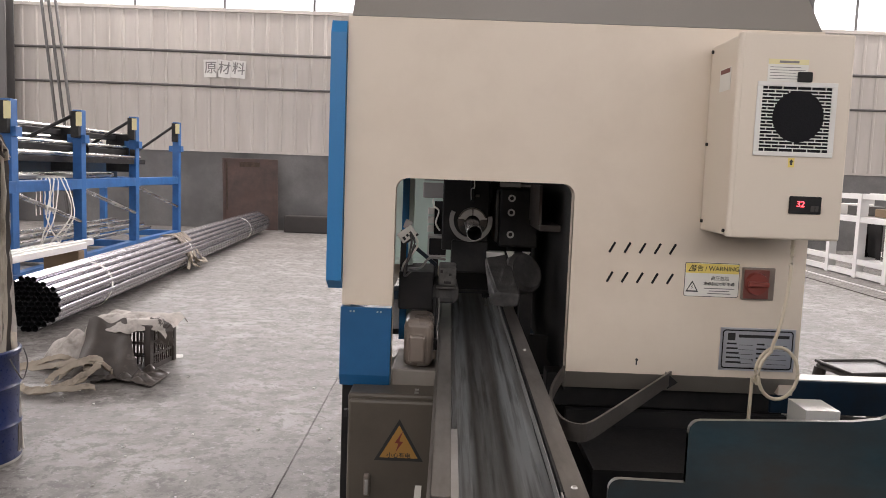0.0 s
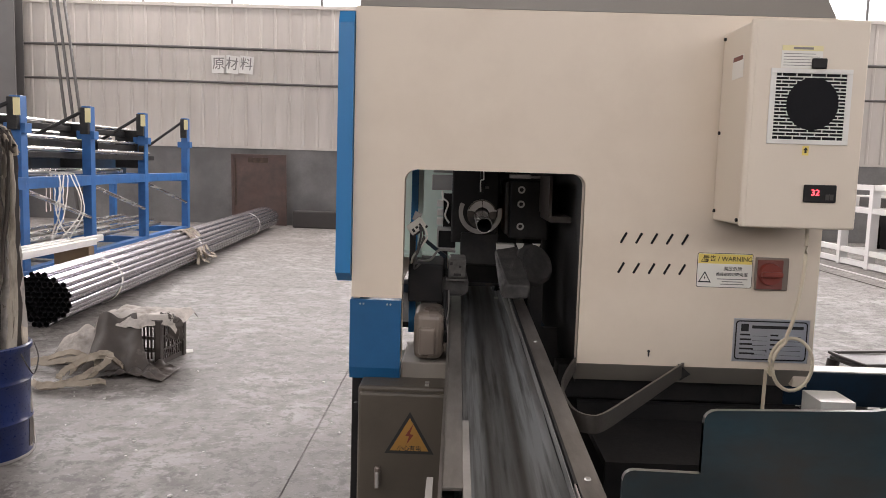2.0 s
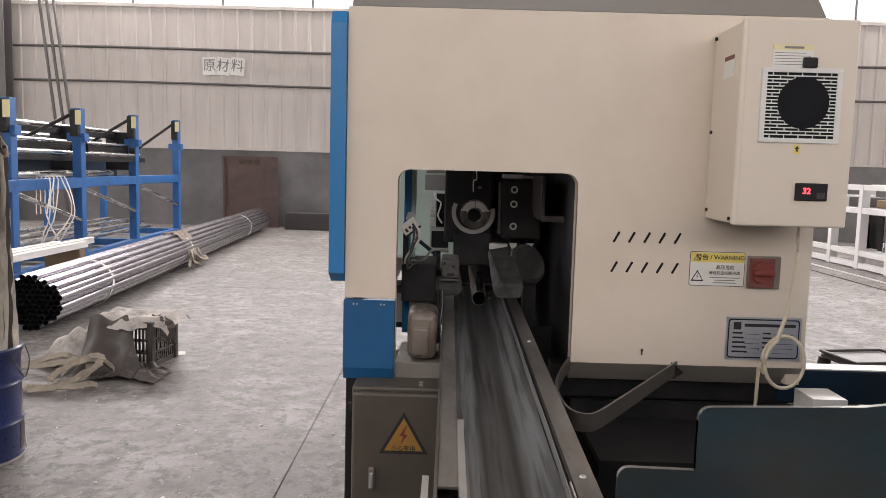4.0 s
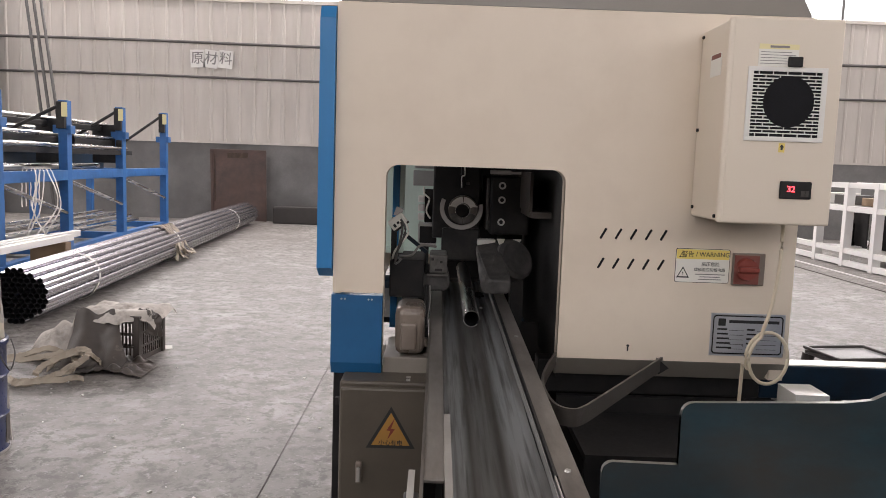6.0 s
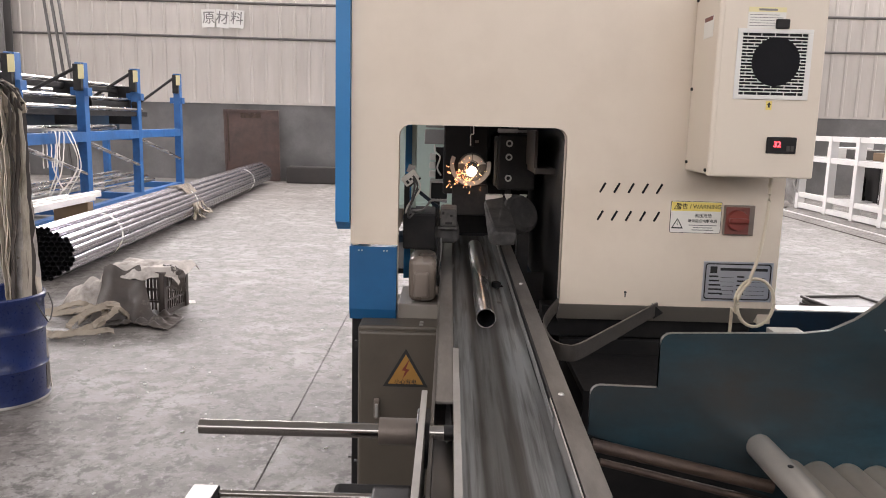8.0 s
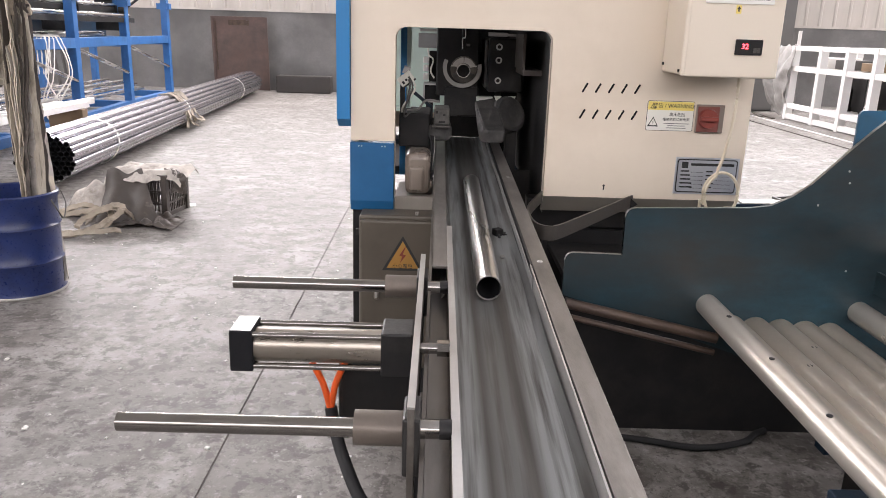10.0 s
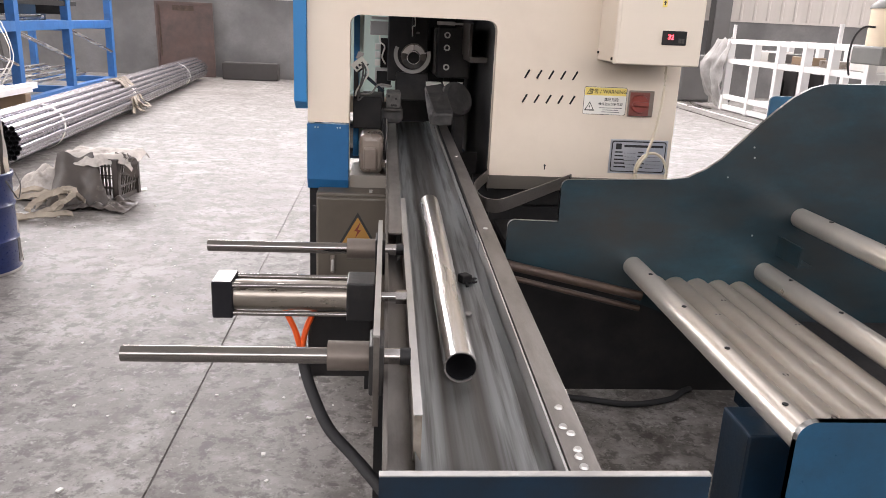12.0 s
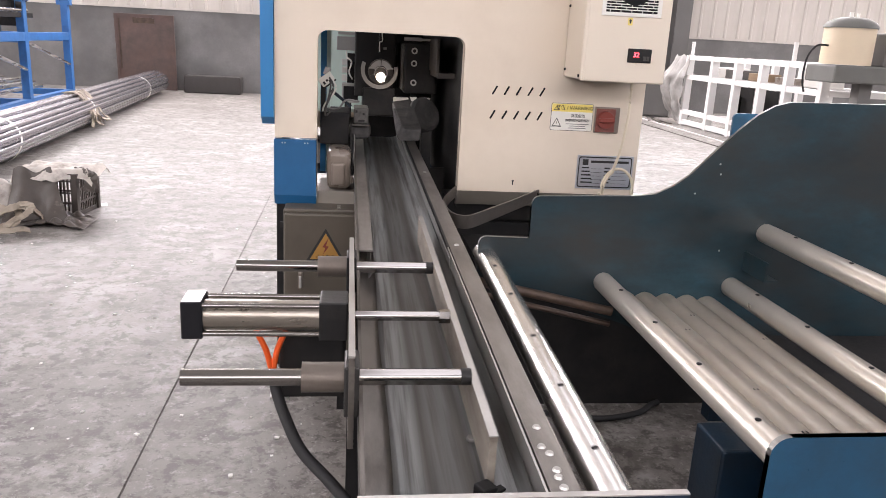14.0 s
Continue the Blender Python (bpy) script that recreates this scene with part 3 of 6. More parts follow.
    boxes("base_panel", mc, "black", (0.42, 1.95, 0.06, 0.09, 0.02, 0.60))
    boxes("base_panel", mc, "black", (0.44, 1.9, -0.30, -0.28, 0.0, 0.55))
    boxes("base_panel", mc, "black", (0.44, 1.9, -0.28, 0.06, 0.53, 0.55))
    boxes("film_strip", mc, "label_white", (1.15, 1.9, 0.105, 0.175, 0.7055, 0.709), label="white masking film on the beam")
    boxes("white_block", mc, "label_white", (1.10, 1.20, -0.06, 0.06, 0.60, 0.66), (1.10, 1.12, -0.06, 0.1, 0.56, 0.60))
    # vent slots: pressed slits, their inner shade put in as black boxes
    for row, z in enumerate((1.112, 1.024)):
        for k in range(5):
            x = 0.5205 + 0.0445 * k - 0.003 * row
            bm = bmesh.new()
            add_box(bm, -0.0042, 0.0042, -0.0012, 0.004, -0.0185, 0.0185, 0.003, pose(x, 0, z, 0, 28, 0), 2)
            part("vent_slot", bm, "hole", mc)
    bm = bmesh.new()
    add_cyl(bm, (0.612, 0.0, 0.778), (0.612, -0.003, 0.778), 0.004, 10)
    add_box(bm, 0.610, 0.614, -0.002, 0, 0.762, 0.774)
    part("lock", bm, "ink", mc)
    # interior
    bm = bmesh.new()
    add_box(bm, -0.25, 0.10, 1.15, 1.17, 0.93, 1.72)
    add_box(bm, -0.25, 0.10, 1.02, 1.15, 0.915, 0.93)
    part("inner_liner", bm, "pale_green", mc, "pale green inner sheet")
    # black sheets added round the cavity, in place of its deep shade
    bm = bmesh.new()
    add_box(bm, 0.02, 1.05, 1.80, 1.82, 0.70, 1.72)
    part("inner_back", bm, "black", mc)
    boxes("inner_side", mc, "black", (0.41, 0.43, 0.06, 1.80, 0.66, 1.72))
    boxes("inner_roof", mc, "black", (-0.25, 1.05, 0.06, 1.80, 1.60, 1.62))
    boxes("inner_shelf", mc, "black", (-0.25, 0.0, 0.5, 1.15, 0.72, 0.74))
    boxes("inner_post", mc, "blue_edge", (-0.126, -0.103, 0.42, 0.46, 0.72, 1.6))
    boxes("inner_post", mc, "pale_green", (-0.102, -0.086, 0.43, 0.46, 0.72, 1.6))
    # beige drive cover beside the trough
    bm = bmesh.new()
    add_box(bm, -0.087, 0.003, 0.03, 0.2, 0.72, 0.868, 0.024, None, 4)
    add_box(bm, -0.07, -0.02, 0.018, 0.05, 0.735, 0.82, 0.008, None, 2)
    part("drive_cover", bm, "tan", mc, "beige rounded drive cover")
    boxes("cross_beam", mc, "grey_lip", (-0.12, 0.03, 0.02, 0.3, 0.66, 0.715), bevel=0.004)
    boxes("dark_box", mc, "black", (-0.12, -0.005, 0.24, 0.5, 0.86, 0.985), bevel=0.006)
    boxes("shelf_bracket", mc, "brown_steel", (0.34, 0.41, 0.3, 0.6, 1.13, 1.15), (0.335, 0.345, 0.3, 0.6, 1.15, 1.28))
    return mc


def build_chuck():
    ch = thing("tube_chuck", "black pneumatic chuck with a grey ring and bright steel jaws", "chuck")
    boxes("body", ch, "black_metal", (0.012, 0.19, 0.66, 1.0, 1.02, 1.50), (0.05, 0.192, 0.64, 0.95, 0.937, 1.06), bevel=0.006)
    boxes("saddle", ch, "black", (0.19, 0.36, 0.87, 0.99, 1.05, 1.20))
    boxes("stand", ch, "black", (0.29, 0.36, 0.955, 1.05, 0.0, 1.05))
    cx, cz, R = 0.120, 1.138, 0.081
    bm = bmesh.new()
    outer = arc(cx, cz, R, 155, 372, 34)
    inner = arc(cx, cz, R - 0.016, 372, 155, 34)
    add_prism(bm, outer + inner, "y", 0.622, 0.645)
    part("ring", bm, "grey_plate", ch, "light grey open ring")
    cx, cz = 0.126, 1.130
    bm = bmesh.new()
    add_cyl(bm, (cx, 0.66, cz), (cx, 0.637, cz), 0.055, 40, hollow=0.0265)
    part("nose", bm, "rail", ch)
    for a0, a1, m_, yf in ((20, 87, "edge", 0.607), (93, 160, "edge", 0.607), (200, 267, "dusty_grey", 0.617), (273, 340, "dusty_grey", 0.617)):
        bm = bmesh.new()
        add_prism(bm, arc(cx, cz, 0.050, a0, a1, 10) + arc(cx, cz, 0.0275, a1, a0, 10), "y", yf, 0.640)
        part("jaw", bm, m_, ch, "bright steel jaw" if m_ == "edge" else "")
    for sx in (-1, 1):
        boxes("jaw_key", ch, "edge", (cx + sx * 0.040 - 0.013, cx + sx * 0.040 + 0.013, 0.600, 0.612, cz + 0.014, cz + 0.019))
    boxes("slide", ch, "black_metal", (0.115, 0.13, 0.62, 0.66, 1.21, 1.30), bevel=0.003)
    boxes("tag", ch, "grey_ink", (0.135, 0.15, 0.655, 0.659, 1.225, 1.235))
    bm = bmesh.new()
    add_tube_path(bm, spline([(0.118, 0.615, 1.215), (0.117, 0.612, 1.255), (0.128, 0.612, 1.262), (0.126, 0.62, 1.30)]), 0.0022, 8)
    part("air_line", bm, "grille", ch, "thin pale air line")
    sd = thing("clamp_block", "dark grey clamp block with three bolts beside the chuck", "machine part")
    boxes("block", sd, "black_metal", (0.226, 0.372, 0.60, 0.95, 1.045, 1.262), bevel=0.008)
    boxes("side_plate", sd, "dusty_grey", (0.212, 0.225, 0.62, 0.9, 1.06, 1.255), bevel=0.003)
    boxes("top_bar", sd, "edge", (0.222, 0.30, 0.60, 0.62, 1.268, 1.284), (0.30, 0.372, 0.60, 0.62, 1.270, 1.280), bevel=0.002)
    boxes("stand", sd, "black", (0.29, 0.36, 0.7, 0.95, 0.0, 1.05))
    for z in (1.227, 1.174, 1.092):
        bm = bmesh.new()
        add_cyl(bm, (0.268, 0.6, z), (0.268, 0.594, z), 0.0135, 20, hollow=0.006)
        part("bolt", bm, "edge", sd)
    for x0, x1, z0, z1 in ((0.255, 0.285, 0.995, 1.03), (0.315, 0.345, 1.00, 1.03)):
        bm = bmesh.new()
        add_prism(bm, [(x0, z1), (x1, z1), ((x0 + x1) / 2, z0)], "y", 0.585, 0.6)
        part("finger", bm, "label_white", sd, "pale pointed finger")
    # pale parts on the far side of the chuck
    gear = thing("valve_bank", "grey and silver pneumatic valve blocks with white hoses", "valves")
    boxes("bracket", gear, "grey_plate", (-0.069, 0.02, 0.78, 0.8, 1.212, 1.272), bevel=0.003)
    boxes("top_plate", gear, "edge", (-0.064, 0.018, 0.77, 0.8, 1.280, 1.292), bevel=0.003)
    for k in range(3):
        boxes("valve", gear, "grille", (-0.045, -0.02, 0.72, 0.78, 1.08 + 0.035 * k, 1.105 + 0.035 * k), bevel=0.003)
    boxes("base", gear, "black", (-0.036, 0.03, 0.72, 0.85, 0.992, 1.058), bevel=0.004)
    boxes("base_rim", gear, "grey_plate", (-0.042, 0.03, 0.715, 0.85, 1.058, 1.066), (-0.042, -0.036, 0.715, 0.85, 0.985, 1.058), (-0.036, 0.03, 0.715, 0.85, 0.985, 0.992))
    boxes("manifold", gear, "black", (-0.02, 0.02, 0.76, 0.79, 1.07, 1.20))
    boxes("foot", gear, "black", (-0.03, 0.0, 0.75, 0.82, 0.735, 0.995))
    bm = bmesh.new()
    add_tube_path(bm, spline([(-0.025, 0.71, 1.21), (-0.022, 0.69, 1.185), (-0.002, 0.68, 1.165), (-0.012, 0.69, 1.12), (0.004, 0.69, 1.09)]), 0.0035, 8)
    part("hose", bm, "label_white", gear)
    st = thing("steel_step", "bright steel stop plate under the chuck", "machine part")
    boxes("plate", st, "grille", (0.184, 0.250, 0.60, 0.66, 1.000, 1.024), (0.186, 0.235, 0.60, 0.66, 0.984, 0.994), bevel=0.002)
    boxes("arm", st, "black", (0.20, 0.32, 0.66, 0.70, 0.985, 1.02))
    bm = bmesh.new()
    add_box(bm, -0.004, 0.004, 0.60, 0.61, -0.03, 0.0, 0, pose(0.246, 0, 1.0, 0, -18, 0))
    part("strut", bm, "grille", st)
    boxes("foot", st, "black", (0.29, 0.32, 0.60, 0.66, 0.0, 1.02))
    # padded guides
    pad = thing("padded_guide", "dusty dark guide head on a rubber block beside the trough", "guide", group="padded guides")
    bm = bmesh.new()
    add_box(bm, -0.010, 0.076, 0.22, 0.42, 0.885, 0.955, 0.022, None, 3)
    for v in bm.verts:
        v.co += 0.006 * noise.noise_vector(v.co * 14)
    part("pad", bm, "pad", pad)
    hd = boxes("head", pad, "dusty_grey", (0.010, 0.067, 0.20, 0.36, 0.948, 1.008), bevel=0.006)
    boxes("head_slot", hd, "black", (0.028, 0.052, 0.197, 0.202, 0.956, 0.964), (0.044, 0.052, 0.197, 0.202, 0.982, 0.990), (0.016, 0.024, 0.197, 0.202, 0.990, 1.000))
    boxes("head_lip", hd, "dusty_grey", (0.004, 0.070, 0.192, 0.30, 0.940, 0.947), bevel=0.002)
    boxes("post", pad, "black_metal", (-0.026, 0.012, 0.33, 0.40, 0.0, 0.94))
    pad = thing("padded_guide", "dusty grey rubber wedge with a round backing disc", "guide", group="padded guides")
    bm = bmesh.new()
    wedge = [(0.184, 0.20, 0.888), (0.272, 0.19, 0.888), (0.181, 0.21, 0.922), (0.196, 0.185, 0.936), (0.276, 0.19, 0.936), (0.164, 0.42, 1.022), (0.250, 0.44, 1.036), (0.190, 0.42, 0.93), (0.262, 0.42, 0.93)]
    bmesh.ops.convex_hull(bm, input=[bm.verts.new(p) for p in wedge])
    bmesh.ops.bevel(bm, geom=bm.edges[:], offset=0.007, segments=2, affect="EDGES", profile=0.5)
    bmesh.ops.triangulate(bm, faces=bm.faces[:])
    bmesh.ops.subdivide_edges(bm, edges=bm.edges[:], cuts=1)
    for v in bm.verts:
        v.co += 0.004 * noise.noise_vector(v.co * 22)
    part("pad", bm, "pad", pad)
    bm = bmesh.new()
    add_lathe(bm, (0, 0, 0), [(0.001, -0.03), (0.06, -0.03), (0.072, -0.018), (0.072, 0.018), (0.06, 0.03), (0.001, 0.03)], 28)
    bmesh.ops.transform(bm, matrix=pose(0.298, 0.40, 0.972, 62, 18, 24), verts=bm.verts[:])
    part("side_pad", bm, "pad", pad)
    boxes("post", pad, "black_metal", (0.292, 0.335, 0.38, 0.45, 0.0, 0.95))
    # sensor with loose cable
    se = thing("cable_sensor", "small white sensor box with loose black cables", "sensor")
    bm = bmesh.new()
    add_box(bm, -0.025, 0.03, -0.012, 0.012, -0.018, 0.018, 0.003, pose(-0.098, 0.21, 1.11, 0, -38, 0))
    part("box", bm, "label_white", se)
    bm = bmesh.new()
    for k in range(3):
        add_box(bm, -0.016 + 0.014 * k, -0.008 + 0.014 * k, -0.0135, -0.012, -0.012 + 0.004 * k, 0.0, 0, pose(-0.098, 0.21, 1.11, 0, -38, 0))
    add_box(bm, -0.026, 0.031, -0.0125, 0.010, -0.024, -0.018, 0, pose(-0.098, 0.21, 1.11, 0, -38, 0))
    part("slot", bm, "ink", se)
    bm = bmesh.new()
    add_box(bm, -0.012, 0.012, -0.006, 0.006, -0.014, 0.014, 0.001, pose(-0.094, 0.216, 1.142, 0, 20, 0))
    part("clip", bm, "grey_plate", se)
    bm = bmesh.new()
    add_box(bm, -0.05, 0.05, -0.008, 0.008, -0.006, 0.006, 0.001, pose(-0.040, 0.31, 1.034, 0, 38, 0))
    part("stay", bm, "dark_blue", se, "dark slanted stay")
    for s in range(3):
        bm = bmesh.new()
        add_tube_path(bm, spline([(-0.085, 0.2, 1.13 - 0.01 * s), (-0.06 - 0.01 * s, 0.19, 1.08), (-0.1, 0.2, 1.02 - 0.02 * s), (-0.11 + 0.015 * s, 0.22, 0.99)]), 0.0035, 8)
        part("cable", bm, "dark_pipe" if s else "label_white", se)
    bm = bmesh.new()
    add_tube_path(bm, spline([(-0.09, 0.3, 0.99), (-0.05, 0.24, 1.0), (-0.02, 0.22, 1.035), (0.03, 0.24, 1.03)]), 0.004, 8)
    part("cable", bm, "grey_ink", se)
    boxes("arm", se, "black_metal", (-0.118, -0.10, 0.25, 0.27, 0.98, 1.12))
    cd = thing("hanging_connector", "dark cables with a pale plug hanging beside the trough", "cable")
    for k, (dx, m_) in enumerate(((0.0, "rubber"), (0.008, "rubber"), (0.014, "grey_ink"))):
        bm = bmesh.new()
        add_tube_path(bm, spline([(dx, 0.22, 0.905), (0.002 + dx, 0.17, 0.86), (-0.003 + dx, 0.13, 0.82), (0.004 + 0.6 * dx, 0.10, 0.795), (0.006, 0.085, 0.77)]), 0.0042 - 0.001 * k, 8)
        part("cable", bm, m_, cd)
    boxes("plug", cd, "black_metal", (-0.006, 0.014, 0.07, 0.10, 0.765, 0.80), bevel=0.004)
    boxes("plug_tip", cd, "tan", (-0.008, 0.012, 0.05, 0.08, 0.742, 0.768), bevel=0.005, label="pale plug tip")


def build_cooler():
    ac = thing("cabinet_cooler", "cream cabinet air conditioner with a square fan grille and red display", "air conditioner")
    x0, x1, yf, z0, z1 = 0.768, 1.062, -0.236, 1.169, 1.70
    bm = bmesh.new()
    add_box(bm, x0 + 0.004, x1 - 0.004, yf + 0.022, -0.002, z0 + 0.004, z1 - 0.004, 0.006)
    part("casing", bm, "ac_cream", ac)
    bm = bmesh.new()
    add_box(bm, x0, x1, yf, yf + 0.02, z0, z1, 0.006, None, 3)
    part("door", bm, "ac_cream", ac)
    bm = bmesh.new()
    add_cyl(bm, (x0 + 0.006, yf + 0.008, z0 + 0.004), (x0 + 0.006, yf + 0.008, z1 - 0.004), 0.0095, 20)
    part("door_fold", bm, "ac_cream", ac)
    gx0, gx1, gz0, gz1 = 0.818, 1.024, 1.386, 1.576
    gr = boxes("grille", ac, "grille", (gx0, gx1, yf - 0.004, yf, gz0, gz0 + 0.012), (gx0, gx1, yf - 0.004, yf, gz1 - 0.012, gz1),
               (gx0, gx0 + 0.014, yf - 0.004, yf, gz0 + 0.012, gz1 - 0.012), (gx1 - 0.014, gx1, yf - 0.004, yf, gz0 + 0.012, gz1 - 0.012), bevel=0.001, label="white square louvred grille")
    boxes("backing", gr, "hole", (gx0 + 0.012, gx1 - 0.012, yf - 0.0015, yf - 0.0005, gz0 + 0.01, gz1 - 0.01))
    bm = bmesh.new()
    n = 19
    for k in range(1, n):
        z = gz0 + 0.012 + (gz1 - gz0 - 0.024) * k / n
        add_box(bm, gx0 + 0.013, gx1 - 0.013, yf - 0.0034, yf - 0.001, z - 0.0015, z + 0.0015)
    for k in range(n):
        za = gz0 + 0.012 + (gz1 - gz0 - 0.024) * k / n
        for j in range(5):
            x = gx0 + 0.028 + (0.037 * (j + (0.5 if k % 2 else 0)))
            if x < gx1 - 0.016:
                add_box(bm, x - 0.001, x + 0.001, yf - 0.0034, yf - 0.001, za, za + (gz1 - gz0 - 0.024) / n)
    part("louvre", bm, "grille", gr)
    bm = bmesh.new()
    add_cyl(bm, ((gx0 + gx1) / 2 + 0.006, yf - 0.001, 1.488), ((gx0 + gx1) / 2 + 0.006, yf - 0.0042, 1.488), 0.066, 40)
    part("fan_mat", bm, "hole", gr, "black dust-clogged fan circle")
    boxes("clip", ac, "black", (0.918, 0.955, yf - 0.01, yf, 1.576, 1.602), bevel=0.003)
    lb = boxes("notice", ac, "label_white", (0.842, 0.945, yf - 0.0012, yf, 1.577, 1.632))
    boxes("notice_head", lb, "label_pale", (0.842, 0.945, yf - 0.0018, yf - 0.0012, 1.62, 1.633))
    bm = bmesh.new()
    for k in range(5):
        add_box(bm, 0.847, 0.938 - 0.012 * (k % 3), yf - 0.0018, yf - 0.0012, 1.583 + 0.0072 * k, 1.5845 + 0.0072 * k)
    add_box(bm, 0.87, 0.92, yf - 0.0024, yf - 0.0018, 1.6235, 1.629)
    part("print", bm, "grey_ink", lb)
    lb = boxes("arrow_label", ac, "label_yellow", (0.912, 0.928, yf - 0.0012, yf, 1.358, 1.382))
    bm = bmesh.new()
    add_prism(bm, [(0.9175, 1.364), (0.9225, 1.364), (0.9225, 1.371), (0.926, 1.371), (0.92, 1.379), (0.914, 1.371), (0.9175, 1.371)], "y", yf - 0.002, yf - 0.0012)
    part("arrow", bm, "ink", lb)
    ds = boxes("display", ac, "black", (0.922, 1.006, yf - 0.006, yf, 1.238, 1.284), bevel=0.003, label="black display with red digits 32")
    letters("32", 0.022, pose(0.951, yf - 0.0066, 1.263, 0, 0, 0), ds, "led")
    boxes("button", ds, "stool", (0.978, 0.988, yf - 0.007, yf - 0.006, 1.245, 1.26), (0.99, 0.998, yf - 0.007, yf - 0.006, 1.245, 1.26))
    lb = boxes("side_label", ac, "label_white", (x0 + 0.0028, x0 + 0.004, -0.17, -0.09, 1.56, 1.62))
    boxes("print", lb, "red_dark", (x0 + 0.0022, x0 + 0.0028, -0.165, -0.095, 1.606, 1.618))
    for y, z in ((-0.2, 1.185), (-0.02, 1.20), (-0.02, 1.42), (-0.02, 1.68)):
        bm = bmesh.new()
        add_cyl(bm, (x0 + 0.006, y, z), (x0 - 0.001, y, z), 0.005, 10)
        part("screw", bm, "black", ac)
    # drain hose with a loop
    hz = thing("drain_hose", "translucent yellowed drain hose looped below the cooler", "hose")
    pts = spline([(0.985, -0.14, 1.17), (0.985, -0.14, 1.05), (0.975, -0.13, 0.93), (0.962, -0.12, 0.865)], 6)
    pts += [(0.987 + 0.058 * math.cos(radians(a)), -0.12 + 0.00006 * (a - 110), 0.778 + 0.074 * math.sin(radians(a))) for a in range(120, 120 + 460, 16)]
    pts += [Vector((0.935, -0.06, 0.75)), Vector((0.937, -0.05, 0.60))]
    bm = bmesh.new()
    add_tube_path(bm, pts, 0.0052, 10)
    part("hose", bm, "clear_hose", hz)


def build_panel_labels():
    wl = thing("warning_label", "yellow and white high-voltage warning label on the cream panel", "label")
    bm = bmesh.new()
    add_prism(bm, rounded(0.738, 0.899, 0.975, 1.076, 0.006), "y", -0.0012, -0.0001)
    part("border", bm, "ink", wl)
    bm = bmesh.new()
    add_prism(bm, rounded(0.7395, 0.8975, 0.9765, 1.0745, 0.005), "y", -0.0016, -0.0012)
    part("sheet", bm, "label_white", wl)
    boxes("header", wl, "label_yellow", (0.7405, 0.8965, -0.0020, -0.0016, 1.045, 1.0735))
    letters("警告 / WARNING", 0.0185, pose(0.826, -0.0026, 1.059), wl, "ink", depth=0.0002)
    letters("高压危险", 0.0135, pose(0.842, -0.0022, 1.030), wl, "ink", depth=0.0002)
    letters("维修前应切断电源", 0.0115, pose(0.84, -0.0022, 1.0135), wl, "ink", depth=0.0002)
    bm = bmesh.new()
    for k, w in enumerate((0.044, 0.03, 0.034)):
        add_box(bm, 0.842 - w, 0.842 + w, -0.0021, -0.0016, 0.999 - 0.0075 * k, 1.0015 - 0.0075 * k)
    part("print", bm, "grey_ink", wl)
    for cx, cz, s, y in ((0.7615, 1.003, 0.019, -0.0016), (0.758, 1.0575, 0.0105, -0.002)):
        bm = bmesh.new()
        tri = lambda q: [(cx - q, cz - q * 0.75), (cx + q, cz - q * 0.75), (cx, cz + q)]
        add_prism(bm, tri(s), "y", y - 0.0004, y)
        t = part("triangle", bm, "ink", wl)
        bm = bmesh.new()
        add_prism(bm, [(cx + (u - cx) * 0.72, cz + (v - cz) * 0.72) for u, v in tri(s)], "y", y - 0.0008, y - 0.0004)
        part("field", bm, "label_white" if s > 0.015 else "label_yellow", t)
        bm = bmesh.new()
        add_prism(bm, [(cx - s * 0.1, cz - s * 0.4), (cx + s * 0.12, cz + s * 0.02), (cx - s * 0.02, cz + s * 0.05), (cx + s * 0.1, cz + s * 0.45), (cx - s * 0.16, cz - s * 0.02), (cx + s * 0.0, cz - s * 0.05)], "y", y - 0.0012, y - 0.0008)
        part("bolt_mark", bm, "ink", t)
    sw = thing("rotary_switch", "red rotary main switch on a reddish square plate", "switch")
    boxes("plate", sw, "tan", (0.905, 1.0, -0.012, 0.0, 0.972, 1.068), bevel=0.003)
    boxes("face", sw, "red_dark", (0.908, 0.982, -0.016, -0.012, 0.976, 1.062), bevel=0.002)
    bm = bmesh.new()
    add_cyl(bm, (0.944, -0.016, 1.021), (0.944, -0.028, 1.021), 0.034, 32, 0.031)
    kn = part("knob", bm, "red", sw)
    boxes("grip", kn, "red", (0.914, 0.974, -0.042, -0.026, 1.013, 1.029), bevel=0.004)
    npl = thing("name_plate", "grey-blue maker plate with a dark rounded border", "plate")
    boxes("plate", npl, "plate_blue", (0.856, 1.078, -0.002, 0, 0.757, 0.886))
    bm = bmesh.new()
    o, i = rounded(0.862, 1.072, 0.763, 0.880, 0.01), rounded(0.8655, 1.0685, 0.7665, 0.8765, 0.008)
    va, vb = [bm.verts.new((x, -0.0028, z)) for x, z in o], [bm.verts.new((x, -0.0028, z)) for x, z in i]
    for k in range(len(o)):
        bm.faces.new((va[k], va[(k + 1) % len(o)], vb[(k + 1) % len(o)], vb[k]))
    bmesh.ops.solidify(bm, geom=bm.faces[:], thickness=0.0006)
    part("border", bm, "ink", npl)
    bm = bmesh.new()
    add_box(bm, 0.878, 0.900, -0.0028, -0.002, 0.848, 0.870)
    add_box(bm, 0.910, 1.060, -0.0028, -0.002, 0.857, 0.866)
    for k, z in enumerate((0.838, 0.824, 0.810, 0.796, 0.782)):
        add_box(bm, 0.876, 0.905 + 0.004 * k, -0.0028, -0.002, z - 0.0025, z + 0.0025)
